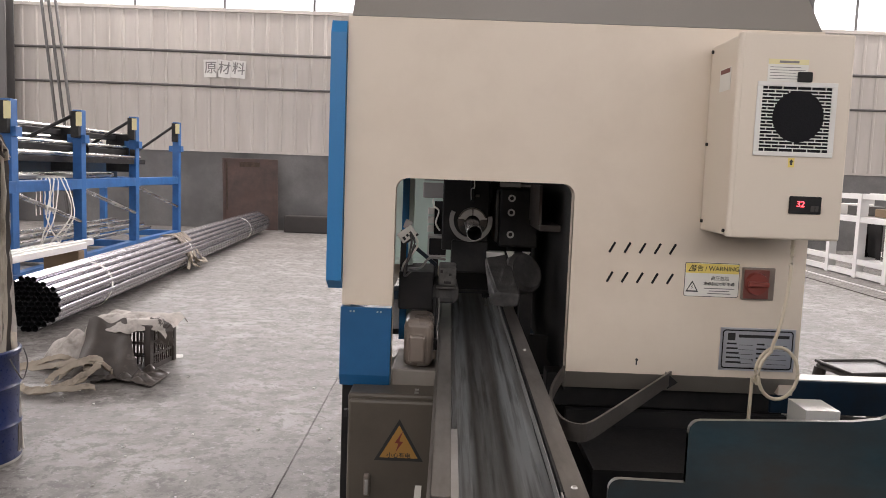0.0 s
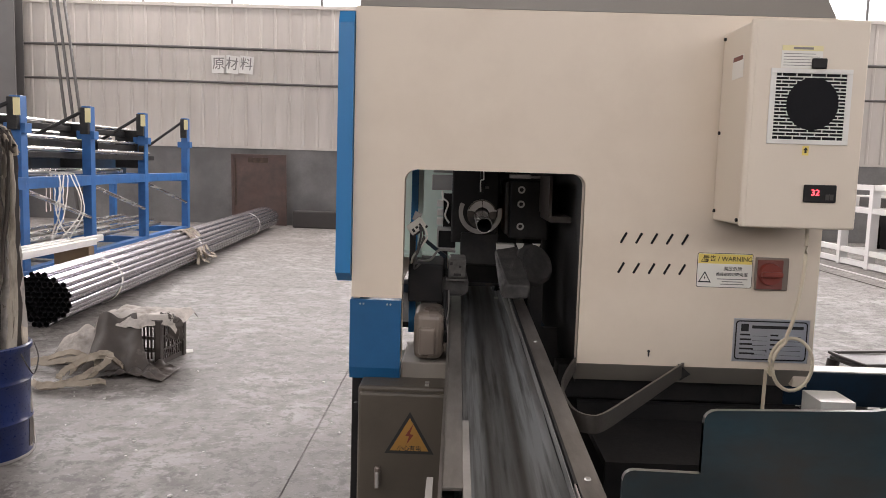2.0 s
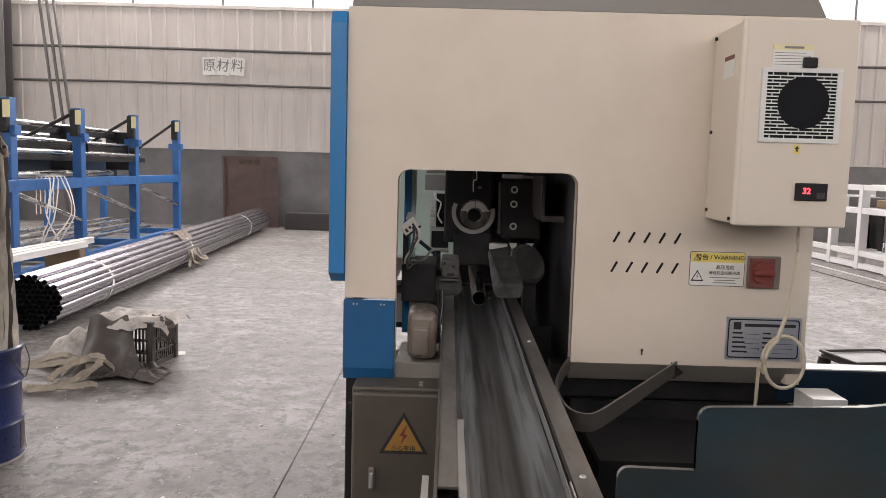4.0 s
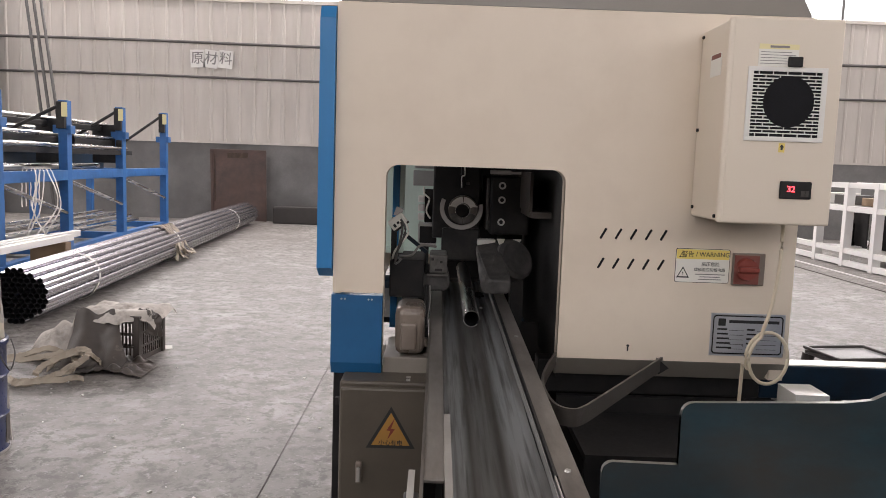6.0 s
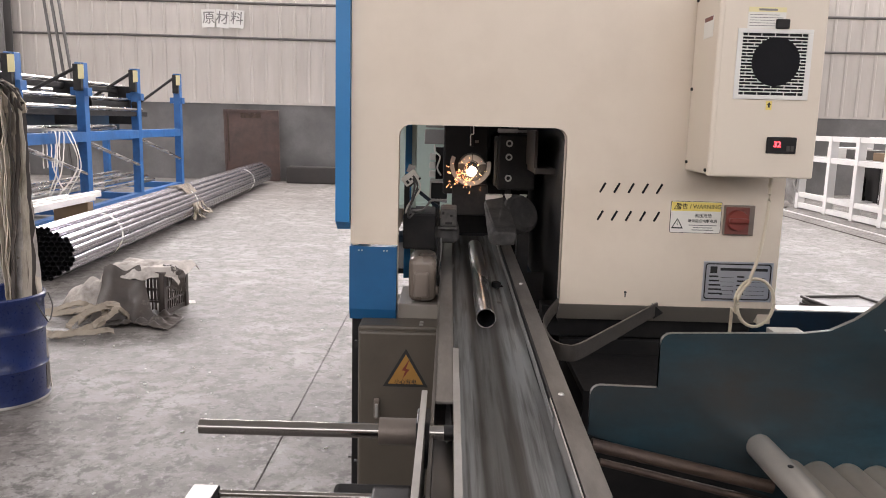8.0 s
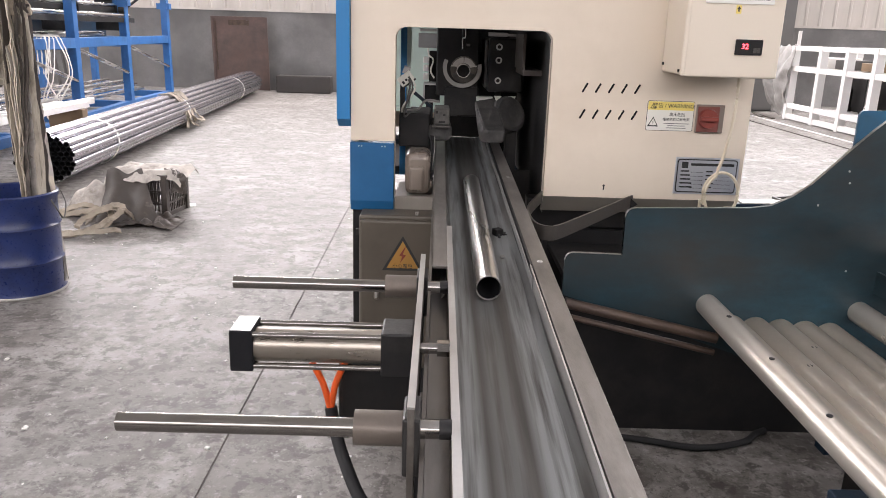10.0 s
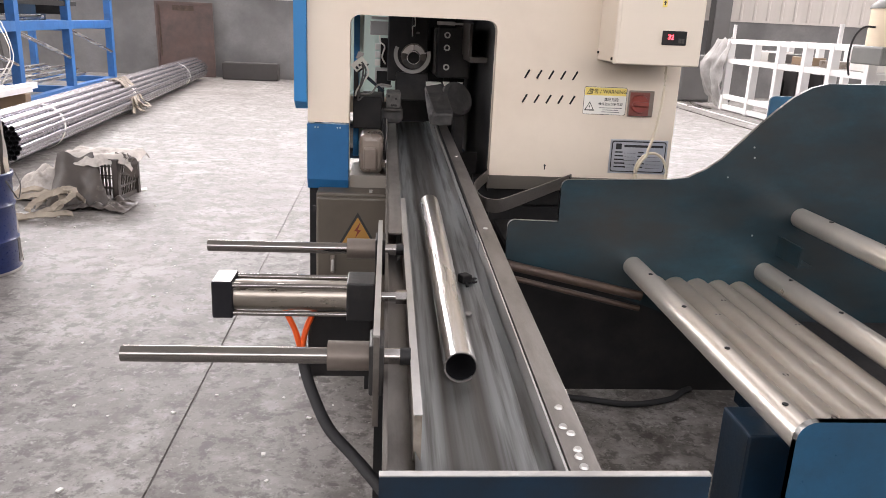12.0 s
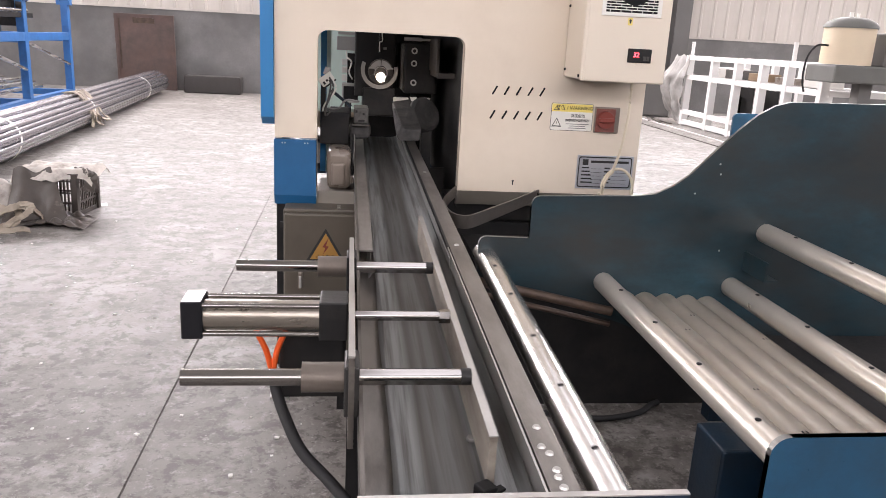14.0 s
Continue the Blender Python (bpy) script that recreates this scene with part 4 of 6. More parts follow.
        add_box(bm, 0.965, 0.988 + 0.005 * (k % 2), -0.0028, -0.002, z - 0.0025, z + 0.0025)
        add_box(bm, 0.912, 0.955, -0.0028, -0.002, z - 0.004, z - 0.003)
        add_box(bm, 0.996, 1.055, -0.0028, -0.002, z - 0.004, z - 0.003)
    part("print", bm, "ink", npl)


def build_cabinet():
    cb = thing("electrical_cabinet", "grey-brown electrical cabinet under the machine with a shock hazard triangle", "cabinet")
    boxes("body", cb, "grey_box", (-0.236, 0.06, -0.085, 0.38, 0.10, 0.668), bevel=0.008)
    boxes("door", cb, "grey_box", (-0.232, 0.056, -0.105, -0.087, 0.12, 0.655), bevel=0.008)
    boxes("foot", cb, "black", (-0.23, 0.05, -0.07, 0.36, 0.0, 0.10))
    for z in (0.60, 0.20):
        boxes("hinge", cb, "black", (-0.246, -0.236, -0.098, -0.08, z, z + 0.02))
    h = boxes("lock_handle", cb, "tan", (-0.182, -0.164, -0.118, -0.105, 0.372, 0.44), bevel=0.006, label="oval lock handle")
    boxes("lever", h, "edge", (-0.178, -0.168, -0.124, -0.118, 0.38, 0.425), bevel=0.002)
    boxes("screw_pair", cb, "edge", (-0.045, -0.033, -0.04, -0.03, 0.668, 0.672), (-0.045, -0.033, -0.07, -0.06, 0.668, 0.672))
    cx, zb, zt = -0.0835, 0.478, 0.602
    for nm, s, y, m_ in (("triangle", 1.0, -0.1052, "ink"), ("field", 0.78, -0.1060, "hazard")):
        bm = bmesh.new()
        zc = zb + (zt - zb) / 3
        add_prism(bm, [(cx + u * s, zc + (v - zc) * s) for u, v in ((-0.071, zb), (0.071, zb), (0.0, zt))], "y", y - 0.0008, y)
        part(nm, bm, m_, cb, "orange-yellow shock hazard triangle" if s == 1.0 else "")
    bm = bmesh.new()
    add_prism(bm, [(cx - 0.009, 0.505), (cx + 0.012, 0.535), (cx + 0.001, 0.537), (cx + 0.012, 0.57), (cx - 0.012, 0.532), (cx - 0.001, 0.530)], "y", -0.1076, -0.1068)
    part("flash", bm, "red", cb)
    letters("小心有电", 0.0175, pose(cx, -0.1075, 0.494), cb, "ink", depth=0.0003)


build_machine()
build_chuck()
build_cooler()
build_panel_labels()
build_cabinet()


# ---- outfeed trough, falling slightly towards its end plate ----
SLOPE = 1.72
TROUGH = Matrix.Translation((0, -2.0, 0.76)) @ rot(SLOPE, 0, 0)


M["liner_edge"] = mat("liner_edge", (0.30, 0.30, 0.29), 0.4, 0.4, 0.2, 9, 60, 0.1)


def build_trough():
    tr = thing("outfeed_trough", "long worn steel outfeed trough with a scuffed dark liner", "trough", TROUGH)
    L = 3.08
    boxes("left_wall", tr, "rail", (0.016, 0.022, -0.030, L, -0.09, 0.002))
    boxes("left_flange", tr, "flange", (0.022, 0.056, 0.95, L, -0.006, 0.0), bevel=0.001)
    bm = bmesh.new()
    add_box(bm, 0.022, 0.24, -0.030, L, -0.068, -0.0625)
    part("bed", bm, "flange", tr)
    bm = bmesh.new()
    n = 60
    rows = []
    for i in range(n + 1):
        y = -0.026 + (L + 0.016) * i / n
        ring = []
        for k, x in enumerate((0.0575, 0.068, 0.10, 0.15, 0.20, 0.226, 0.236)):
            z = (-0.030, -0.054, -0.0605, -0.0605, -0.0605, -0.054, -0.030)[k]
            ring.append(bm.verts.new((x + 0.002 * math.sin(y * 9 + k), y, z + 0.0012 * noise.noise(Vector((x * 30, y * 7, 0))))))
        rows.append(ring)
    fs = []
    for a, b in zip(rows, rows[1:]):
        for k in range(6):
            fs.append(bm.faces.new((a[k], a[k + 1], b[k + 1], b[k])))
    for f in fs:
        f.smooth = True
    bmesh.ops.solidify(bm, geom=fs, thickness=0.0015)
    part("liner", bm, "liner", tr, "dark green-grey liner, scuffed pale")
    bm = bmesh.new()
    add_ribbon(bm, [(0.052 + 0.006 * math.sin(6 * y) + 0.003 * math.sin(17 * y), y, -0.034 + 0.006 * math.sin(9 * y + 1)) for y in np.linspace(0.85, 2.3, 60)], 0.016, 0.0016, (-0.8, 0, 0.6))
    part("curled_edge", bm, "liner_edge", tr, "loose wavy liner edge")
    boxes("right_wall", tr, "edge", (0.2385, 0.2415, -0.030, 0.98, -0.066, 0.0005))
    # far run coloured black, for the shaded gap beside the liner
    boxes("right_wall", tr, "black_metal", (0.2395, 0.2445, 0.98, L, -0.066, 0.0005))
    bm = bmesh.new()
    add_ribbon(bm, [(0.2362 + 0.0008 * math.sin(7 * y), y, -0.016 + 0.002 * math.sin(5 * y)) for y in np.linspace(0.9, L - 0.02, 60)], 0.030, 0.0016, (1, 0, 0.1))
    part("liner_lip", bm, "liner_edge", tr, "bright raised liner lip")
    boxes("right_flange", tr, "flange", (0.2446, 0.284, -0.030, L, -0.006, 0.0), bevel=0.001)
    boxes("right_skirt", tr, "flange", (0.280, 0.284, -0.030, L, -0.06, -0.006))
    for y, x in ((1.0, 0.264), (0.125, 0.262), (0.075, 0.257), (0.058, 0.264), (0.020, 0.264), (0.004, 0.262), (-0.018, 0.263), (1.9, 0.266)):
        bm = bmesh.new()
        add_cyl(bm, (x, y, 0), (x, y, 0.003), 0.0062, 14, 0.0045)
        part("rivet", bm, "edge", tr, "pale domed rivet")
    boxes("end_plate", tr, "dark_blue", (0.012, 0.414, -0.042, -0.033, -0.16, 0.003))
    boxes("end_edge", tr, "edge", (0.012, 0.414, -0.0425, -0.0325, 0.003, 0.005))
    for y in (0.35, 1.35, 2.35):
        boxes("cross_tie", tr, "black_metal", (0.02, 0.28, y, y + 0.06, -0.13, -0.069))
    lg = thing("trough_stand", "black steel stand under the outfeed trough", "stand")
    boxes("beam", lg, "black_metal", (0.03, 0.27, -1.95, -0.2, 0.55, 0.622), bevel=0.006)
    for y in (-1.75, -0.75):
        boxes("leg", lg, "black_metal", (0.05, 0.13, y, y + 0.1, 0.01, 0.55), bevel=0.004)
        boxes("leg", lg, "black_metal", (0.19, 0.26, y, y + 0.1, 0.01, 0.55), bevel=0.004)
        boxes("foot_plate", lg, "black_metal", (0.02, 0.3, y - 0.03, y + 0.13, 0, 0.012))
    boxes("packing", lg, "black_metal", (0.04, 0.26, -1.9, -1.8, 0.62, 0.635), (0.04, 0.26, -0.6, -0.5, 0.62, 0.67))
    vb = thing("valve_box", "black valve box under the push cylinder", "box")
    boxes("box", vb, "black", (-0.127, -0.004, -1.48, -1.30, 0.614, 0.748), bevel=0.008)
    boxes("bracket", vb, "black_metal", (-0.02, 0.05, -1.46, -1.34, 0.58, 0.614))
    boxes("leg", vb, "black", (0.0, 0.04, -1.42, -1.34, 0, 0.58))
    boxes("lug", vb, "edge", (-0.145, -0.11, -1.475, -1.45, 0.607, 0.6135))
    # small debris on the bed
    global steel_clip, loose_bolt
    steel_clip = cl = thing("steel_clip", "small black bent clip lying on the trough bed", "clip", TROUGH @ pose(0.195, 0.72, -0.059, 0, 0, 30))
    bm = bmesh.new()
    add_box(bm, -0.012, 0.012, -0.012, 0.012, 0, 0.02, 0.003)
    add_box(bm, 0.0, 0.034, -0.004, 0.008, 0, 0.005, 0.001)
    add_box(bm, -0.026, 0.004, -0.003, 0.003, 0.002, 0.007, 0.001, pose(0, 0, 0.006, 0, -25, 70))
    add_box(bm, -0.004, 0.028, -0.003, 0.004, 0.004, 0.010, 0.001, pose(0, 0, 0.002, 0, 12, -50))
    part("clip", bm, "black", cl)
    loose_bolt = nb = thing("loose_bolt", "pale loose bolt head lying on the trough bed", "bolt", TROUGH @ pose(0.205, 0.38, -0.059))
    bm = bmesh.new()
    add_cyl(bm, (0, 0, 0), (0, 0, 0.006), 0.007, 6)
    part("head", bm, "edge", nb)
    # bent guide strap at the panel foot
    sg = thing("guide_strap", "dark bent flat-bar guide between panel and trough", "bracket")
    bm = bmesh.new()
    pts = spline([(0.395, -0.015, 0.735), (0.345, -0.20, 0.747), (0.306, -0.38, 0.760), (0.293, -0.52, 0.768), (0.300, -0.615, 0.768), (0.325, -0.648, 0.767), (0.360, -0.625, 0.764), (0.45, -0.47, 0.754), (0.58, -0.24, 0.740), (0.715, -0.005, 0.728)], 6)
    rows = []
    for n_, p in enumerate(pts):
        p = Vector(p)
        t = Vector(pts[min(n_ + 1, len(pts) - 1)]) - Vector(pts[max(n_ - 1, 0)])
        side = Vector((t.y, -t.x, 0)).normalized() * 0.003
        rows.append([bm.verts.new(p + side * a + Vector((0, 0, 0.020 * b))) for a, b in ((-1, -1), (1, -1), (1, 1), (-1, 1))])
    for p, q in zip(rows, rows[1:]):
        for c in range(4):
            bm.faces.new((p[c], p[(c + 1) % 4], q[(c + 1) % 4], q[c])).smooth = True
    for r_ in (rows[0], rows[-1]):
        bm.faces.new(r_)
    part("strap", bm, "strap_steel", sg)
    bm = bmesh.new()
    add_prism(bm, [(0.70, 0.745), (0.70, 0.700), (0.73, 0.72)], "y", -0.03, -0.001)
    part("lug", bm, "black_metal", sg)
    return tr


build_trough()


# ---- push-off cylinder ----
def build_pusher():
    cy = thing("push_cylinder", "pneumatic cylinder with black end caps and bright tie rods", "cylinder")
    yc, zc = -1.505, 0.79
    # rear cap in flat black, which holds the shade on its front
    boxes("rear_cap", cy, "hole", (-0.288, -0.252, yc - 0.034, yc + 0.034, zc - 0.034, zc + 0.034), bevel=0.003)
    boxes("front_cap", cy, "black_metal", (-0.052, -0.002, yc - 0.036, yc + 0.036, zc - 0.036, zc + 0.036), bevel=0.003)
    # thin bright sheet, added as the light on the cap's top
    boxes("cap_top", cy, "edge", (-0.286, -0.254, yc - 0.031, yc + 0.031, zc + 0.034, zc + 0.0345))
    bm = bmesh.new()
    add_cyl(bm, (-0.252, yc, zc), (-0.052, yc, zc), 0.0275, 32)
    part("barrel", bm, "barrel", cy)
    for dy in (-0.026, 0.026):
        for dz in (-0.026, 0.026):
            bm = bmesh.new()
            add_cyl(bm, (-0.252, yc + dy, zc + dz), (-0.052, yc + dy, zc + dz), 0.0048, 12)
            part("tie_rod", bm, "steel", cy)
    bm = bmesh.new()
    add_box(bm, 0.0, 0.009, -1.80, -1.13, 0.69, 0.835, 0.001)
    part("mount_plate", bm, "rail", cy)
    boxes("plate_edge", cy, "edge", (-0.0004, 0.0094, -1.80, -1.13, 0.835, 0.838))
    for y in (-1.20, -1.765):
        bm = bmesh.new()
        add_cyl(bm, (-0.068, y, zc), (0.0, y, zc), 0.0225, 24, hollow=0.0085)
        part("bushing", bm, "bushing", cy, "browned guide bushing")
        boxes("flange", cy, "black_metal", (-0.006, 0.016, y - 0.034, y + 0.034, zc - 0.05, zc + 0.03), bevel=0.003)
    for x, w in ((-0.165, 0), (-0.112, 1)):
        bm = bmesh.new()
        add_tube_path(bm, spline([(x, yc, zc - 0.03), (-0.148 + 0.02 * w, yc + 0.005, 0.72), (-0.137, yc + 0.01, 0.67)], 6), 0.0055, 10)
        part("air_hose", bm, "orange", cy, "orange air hose")
    bm = bmesh.new()
    add_tube_path(bm, spline([(-0.137, yc + 0.01, 0.677), (-0.130, -1.50, 0.64), (-0.112, -1.53, 0.602), (-0.08, -1.58, 0.562), (-0.032, -1.64, 0.541), (0.007, -1.70, 0.529), (0.05, -1.76, 0.51), (0.10, -1.84, 0.49), (0.14, -1.86, 0.44), (0.15, -1.85, 0.25), (0.15, -1.86, 0.012)], 8), 0.0105, 12)
    part("hose_sleeve", bm, "rubber", cy, "black braided hose sleeve")
    pu = thing("push_bar", "steel push bar on two bright guide rods over the trough", "pusher")
    m = rot(SLOPE, 0, 0)
    bm = bmesh.new()
    add_box(bm, 0.056, 0.067, 0.0, 1.13, -0.052, 0.018, 0.001)
    bmesh.ops.transform(bm, matrix=Matrix.Translation((0, -1.935, 0.765)) @ m, verts=bm.verts[:])
    part("bar", bm, "weathered_bar", pu)
    bm = bmesh.new()
    add_box(bm, 0.0555, 0.0675, 0.0, 1.13, 0.018, 0.0195)
    bmesh.ops.transform(bm, matrix=Matrix.Translation((0, -1.935, 0.765)) @ m, verts=bm.verts[:])
    part("bar_edge", bm, "edge", pu)
    for y in (-1.20, -1.765):
        bm = bmesh.new()
        add_cyl(bm, (-0.368, y, 0.79), (0.056, y, 0.79), 0.0125, 24)
        part("guide_rod", bm, "steel", pu)
        bm = bmesh.new()
        add_cyl(bm, (0.040, y, 0.79), (0.056, y, 0.79), 0.0131, 20)
        part("rod_collar", bm, "black_metal", pu)
    bm = bmesh.new()
    add_cyl(bm, (-0.245, yc, zc), (0.046, yc, zc), 0.009, 20)
    add_cyl(bm, (0.036, yc, zc), (0.056, yc, zc), 0.013, 6)
    part("piston_rod", bm, "steel", pu)
    return pu


push_bar = build_pusher()

# ---- tubes ----
TUBE_L, TUBE_R = 1.04, 0.0275


def build_tube(name, length, label, holes=()):
    tb = thing(name, label, "tube")
    bm = bmesh.new()
    add_cyl(bm, (0, 0, 0), (0, length, 0), TUBE_R, 40, hollow=0.002)
    part("tube_wall", bm, "tube", tb)
    # black sleeve added along the inside, for the shade of the bore
    bm = bmesh.new()
    add_cyl(bm, (0, 0.004, 0), (0, length - 0.004, 0), TUBE_R - 0.0021, 40, hollow=0.0008)
    part("bore", bm, "hole", tb, "black sleeve for the shade in the tube bore")
    for y in holes:
        bm = bmesh.new()
        a = radians(215)
        c, s = math.cos(a), math.sin(a)
        add_cyl(bm, (TUBE_R * 0.98 * c, y, TUBE_R * 0.98 * s), (TUBE_R * 1.012 * c, y, TUBE_R * 1.012 * s), 0.005, 14)
        part("hole", bm, "black", tb, "small dark round hole")
    return tb


cut_tube = build_tube("cut_tube", TUBE_L, "bright steel tube with small drilled holes", (0.1, 0.28, 0.47, 0.68, 0.86))
raw_tube = build_tube("raw_tube", 1.5, "bright steel tube held in the chuck")
# black disc just inside the mouth, for the shade of the bore
bm = bmesh.new()
add_cyl(bm, (0, 0.004, 0), (0, 0.007, 0), TUBE_R - 0.0025, 28)
part("hot_end", bm, "black", raw_tube)


def build_sparks():
    rnd = random.Random(4)
    core = thing("cutting_flash", "white-orange flash of the laser cut", "sparks")
    bm = bmesh.new()
    add_lathe(bm, (0, 0, 0), [(0.001, -0.02), (0.011, -0.016), (0.019, -0.006), (0.02, 0.004), (0.013, 0.015), (0.001, 0.02)], 16)
    for v in bm.verts:
        v.co *= 1 + 0.25 * noise.noise(v.co * 60)
    part("flash", bm, "core", core)
    spray = thing("spark_spray", "shower of thin orange sparks", "sparks")
    for k in range(90):
        a, e = rnd.uniform(0, 2 * math.pi), rnd.random()
        d = Vector((math.cos(a) * (0.3 + e), -0.2 - 0.4 * rnd.random(), math.sin(a) * (0.3 + e) - 0.25))
        d.normalize()
        s = rnd.uniform(0.015, 0.07)
        p = d * s
        if rnd.random() < 0.4:
            p.z -= rnd.uniform(0.0, 0.06)
        q = p + (d + Vector((0, 0, -0.4))).normalized() * rnd.uniform(0.003, 0.014)
        bm = bmesh.new()
        add_cyl(bm, p, q, 0.0007, 5, 0.0003)
        part("spark", bm, "spark", spray)
    return core, spray


flash, spray = build_sparks()


# ---- collecting tray beside the trough ----
def build_tray():
    ty = thing("collecting_tray", "worn blue steel collecting tray with tube rails and a ribbed sheet", "tray")
    # rear guard plate with a stepped and swept top edge
    outline = [(0.312, 0.728), (0.312, 0.806)] + arc(0.330, 0.806, 0.018, 180, 90, 4)[1:] + [(0.436, 0.822), (0.436, 0.905)] + arc(0.456, 0.907, 0.020, 180, 90, 4)[1:]
    outline += [(0.70, 0.934), (0.745, 0.940), (0.79, 0.962), (0.827, 0.990), (0.865, 1.030), (0.902, 1.069), (0.94, 1.107), (0.979, 1.141), (1.02, 1.165), (1.06, 1.176), (1.9, 1.19), (1.9, 0.45), (1.05, 0.45), (0.70, 0.60)]
    bm = bmesh.new()
    add_prism(bm, outline, "y", -1.041, -1.032)
    g = part("guard_plate", bm, "guard", ty)
    bm = bmesh.new()
    top = outline[1:23]
    a = [bm.verts.new((x, -1.0415, z + 0.0008)) for x, z in top]
    b = [bm.verts.new((x, -1.0315, z + 0.0008)) for x, z in top]
    fs = [bm.faces.new((a[k], a[k + 1], b[k + 1], b[k])) for k in range(len(top) - 1)]
    bmesh.ops.solidify(bm, geom=fs, thickness=0.0016)
    part("cut_edge", bm, "edge", g, "bare bright cut edge")
    for x, z in ((0.845, 0.945), (0.905, 0.995), (0.90, 1.02), (0.93, 0.80)):
        bm = bmesh.new()
        add_cyl(bm, (x, -1.041, z), (x, -1.0425, z), 0.0022, 10)
        part("rivet", bm, "edge", g)
    # front plate
    bm = bmesh.new()
    add_prism(bm, [(0.607, 0.12), (0.607, 0.722)] + arc(0.637, 0.722, 0.030, 180, 90, 5)[1:] + [(1.9, 0.752), (1.9, 0.12)], "y", -1.892, -1.882)
    f = part("front_plate", bm, "front_blue", ty, "glossy blue front plate")
    bm = bmesh.new()
    top = [(0.607, 0.40), (0.607, 0.722)] + arc(0.637, 0.722, 0.030, 180, 90, 5)[1:] + [(1.9, 0.752)]
    a = [bm.verts.new((x, -1.8928, z + 0.0008)) for x, z in top]
    b = [bm.verts.new((x, -1.8812, z + 0.0008)) for x, z in top]
    fs = [bm.faces.new((a[k], a[k + 1], b[k + 1], b[k])) for k in range(len(top) - 1)]
    bmesh.ops.solidify(bm, geom=fs, thickness=0.0016)
    part("cut_edge", bm, "edge", f, "bare bright cut edge")
    for x, z, r in ((0.635, 0.713, 0.0245), (0.975, 0.705, 0.0245), (1.047, 0.848, 0.0245)):
        bm = bmesh.new()
        add_cyl(bm, (x, -1.882, z), (x, -1.041, z), r, 32, hollow=0.003)
        t = part("rail_tube", bm, "tray_tube", ty, "bright round rail tube")
        for k in range(4):
            y = -1.18 - 0.21 * k
            bm = bmesh.new()
            add_cyl(bm, (x - 0.004, y, z + r * 0.985), (x - 0.004, y, z + r + 0.0012), 0.005, 12)
            part("screw_hole", bm, "black", t)
    # ribbed sheet: a run of half-round ribs
    bm = bmesh.new()
    prof = []
    n, x0, x1 = 5, 0.665, 0.945
    for k in range(n):
        c = x0 + (x1 - x0) * (k + 0.5) / n
        w = (x1 - x0) / n
        for a in range(12):
            u = a / 12
            prof.append((c + (u - 0.5) * w, 0.678 - 0.055 * (c - x0) + 0.014 * math.sin(math.pi * u) ** 0.75))
    a = [bm.verts.new((x, -1.882, z)) for x, z in prof]
    b = [bm.verts.new((x, -1.041, z)) for x, z in prof]
    fs = [bm.faces.new((a[k], a[k + 1], b[k + 1], b[k])) for k in range(len(prof) - 1)]
    for q in fs:
        q.smooth = True
    bmesh.ops.solidify(bm, geom=fs, thickness=0.003)
    rb = part("ribbed_sheet", bm, "sheet_tan", ty, "tan-grey sheet with rounded ribs")
    for x, y in ((0.749, -1.30), (0.749, -1.60), (0.749, -1.76), (0.805, -1.20), (0.917, -1.33)):
        bm = bmesh.new()
        add_cyl(bm, (x, y, 0.668), (x, y, 0.6918 - 0.055 * (x - x0)), 0.0055, 14)
        part("screw_hole", bm, "black", rb)
    # rusty stays below the guard
    for z, y, m_ in ((0.714, -1.055, "rust"), (0.678, -1.05, "rust")):
        bm = bmesh.new()
        add_cyl(bm, (0.316 + 0.5 * (0.714 - z), y, z), (0.66, y, z - 0.075), 0.012 if z > 0.7 else 0.007, 16)
        part("stay", bm, m_, ty, "rusty round stay")
    boxes("side_bracket", ty, "guard", (1.0, 1.035, -1.15, -1.041, 0.75, 0.756), (1.0, 1.006, -1.15, -1.041, 0.756, 0.80))
    boxes("leg", ty, "dark_blue", (0.60, 0.68, -1.78, -1.68, 0.0, 0.665), bevel=0.004)
    boxes("leg", ty, "dark_blue", (1.6, 1.68, -1.78, -1.68, 0.0, 0.6), bevel=0.004)
    # this rear leg is black, not blue, for the shade under the guard
    boxes("leg", ty, "black", (1.12, 1.20, -1.03, -0.95, 0.0, 0.60), bevel=0.004)
    boxes("leg", ty, "dark_blue", (1.6, 1.68, -1.03, -0.95, 0.0, 0.60), bevel=0.004)
    boxes("floor_rail", ty, "dark_blue", (0.68, 1.6, -1.75, -1.71, 0.02, 0.1), bevel=0.003)
    boxes("floor_rail", ty, "dark_blue", (1.2, 1.6, -1.01, -0.97, 0.02, 0.1), bevel=0.003)
    # made-up black box, added to shade the floor below the tray
    boxes("belly", ty, "black", (1.0, 1.9, -1.87, -1.06, 0.10, 0.58), bevel=0.004)
    sp = thing("rear_guard_plate", "blue steel guard plate on the next tray section", "guard")
    bm = bmesh.new()
    add_prism(bm, [(1.22, 0.45), (1.22, 1.085)] + arc(1.235, 1.085, 0.015, 180, 90, 4)[1:] + [(1.9, 1.105), (1.9, 0.45)], "y", -0.455, -0.446)
    part("plate", bm, "guard_blue", sp)
    boxes("knob", sp, "black", (1.205, 1.22, -0.46, -0.44, 0.93, 0.955), bevel=0.004)
    for x in (1.3, 1.8):
        boxes("leg", sp, "dark_blue", (x, x + 0.06, -0.445, -0.385, 0, 0.9))
    # hose on the floor
    hs = thing("floor_hose", "black hose lying in a curve on the floor", "hose")
    bm = bmesh.new()
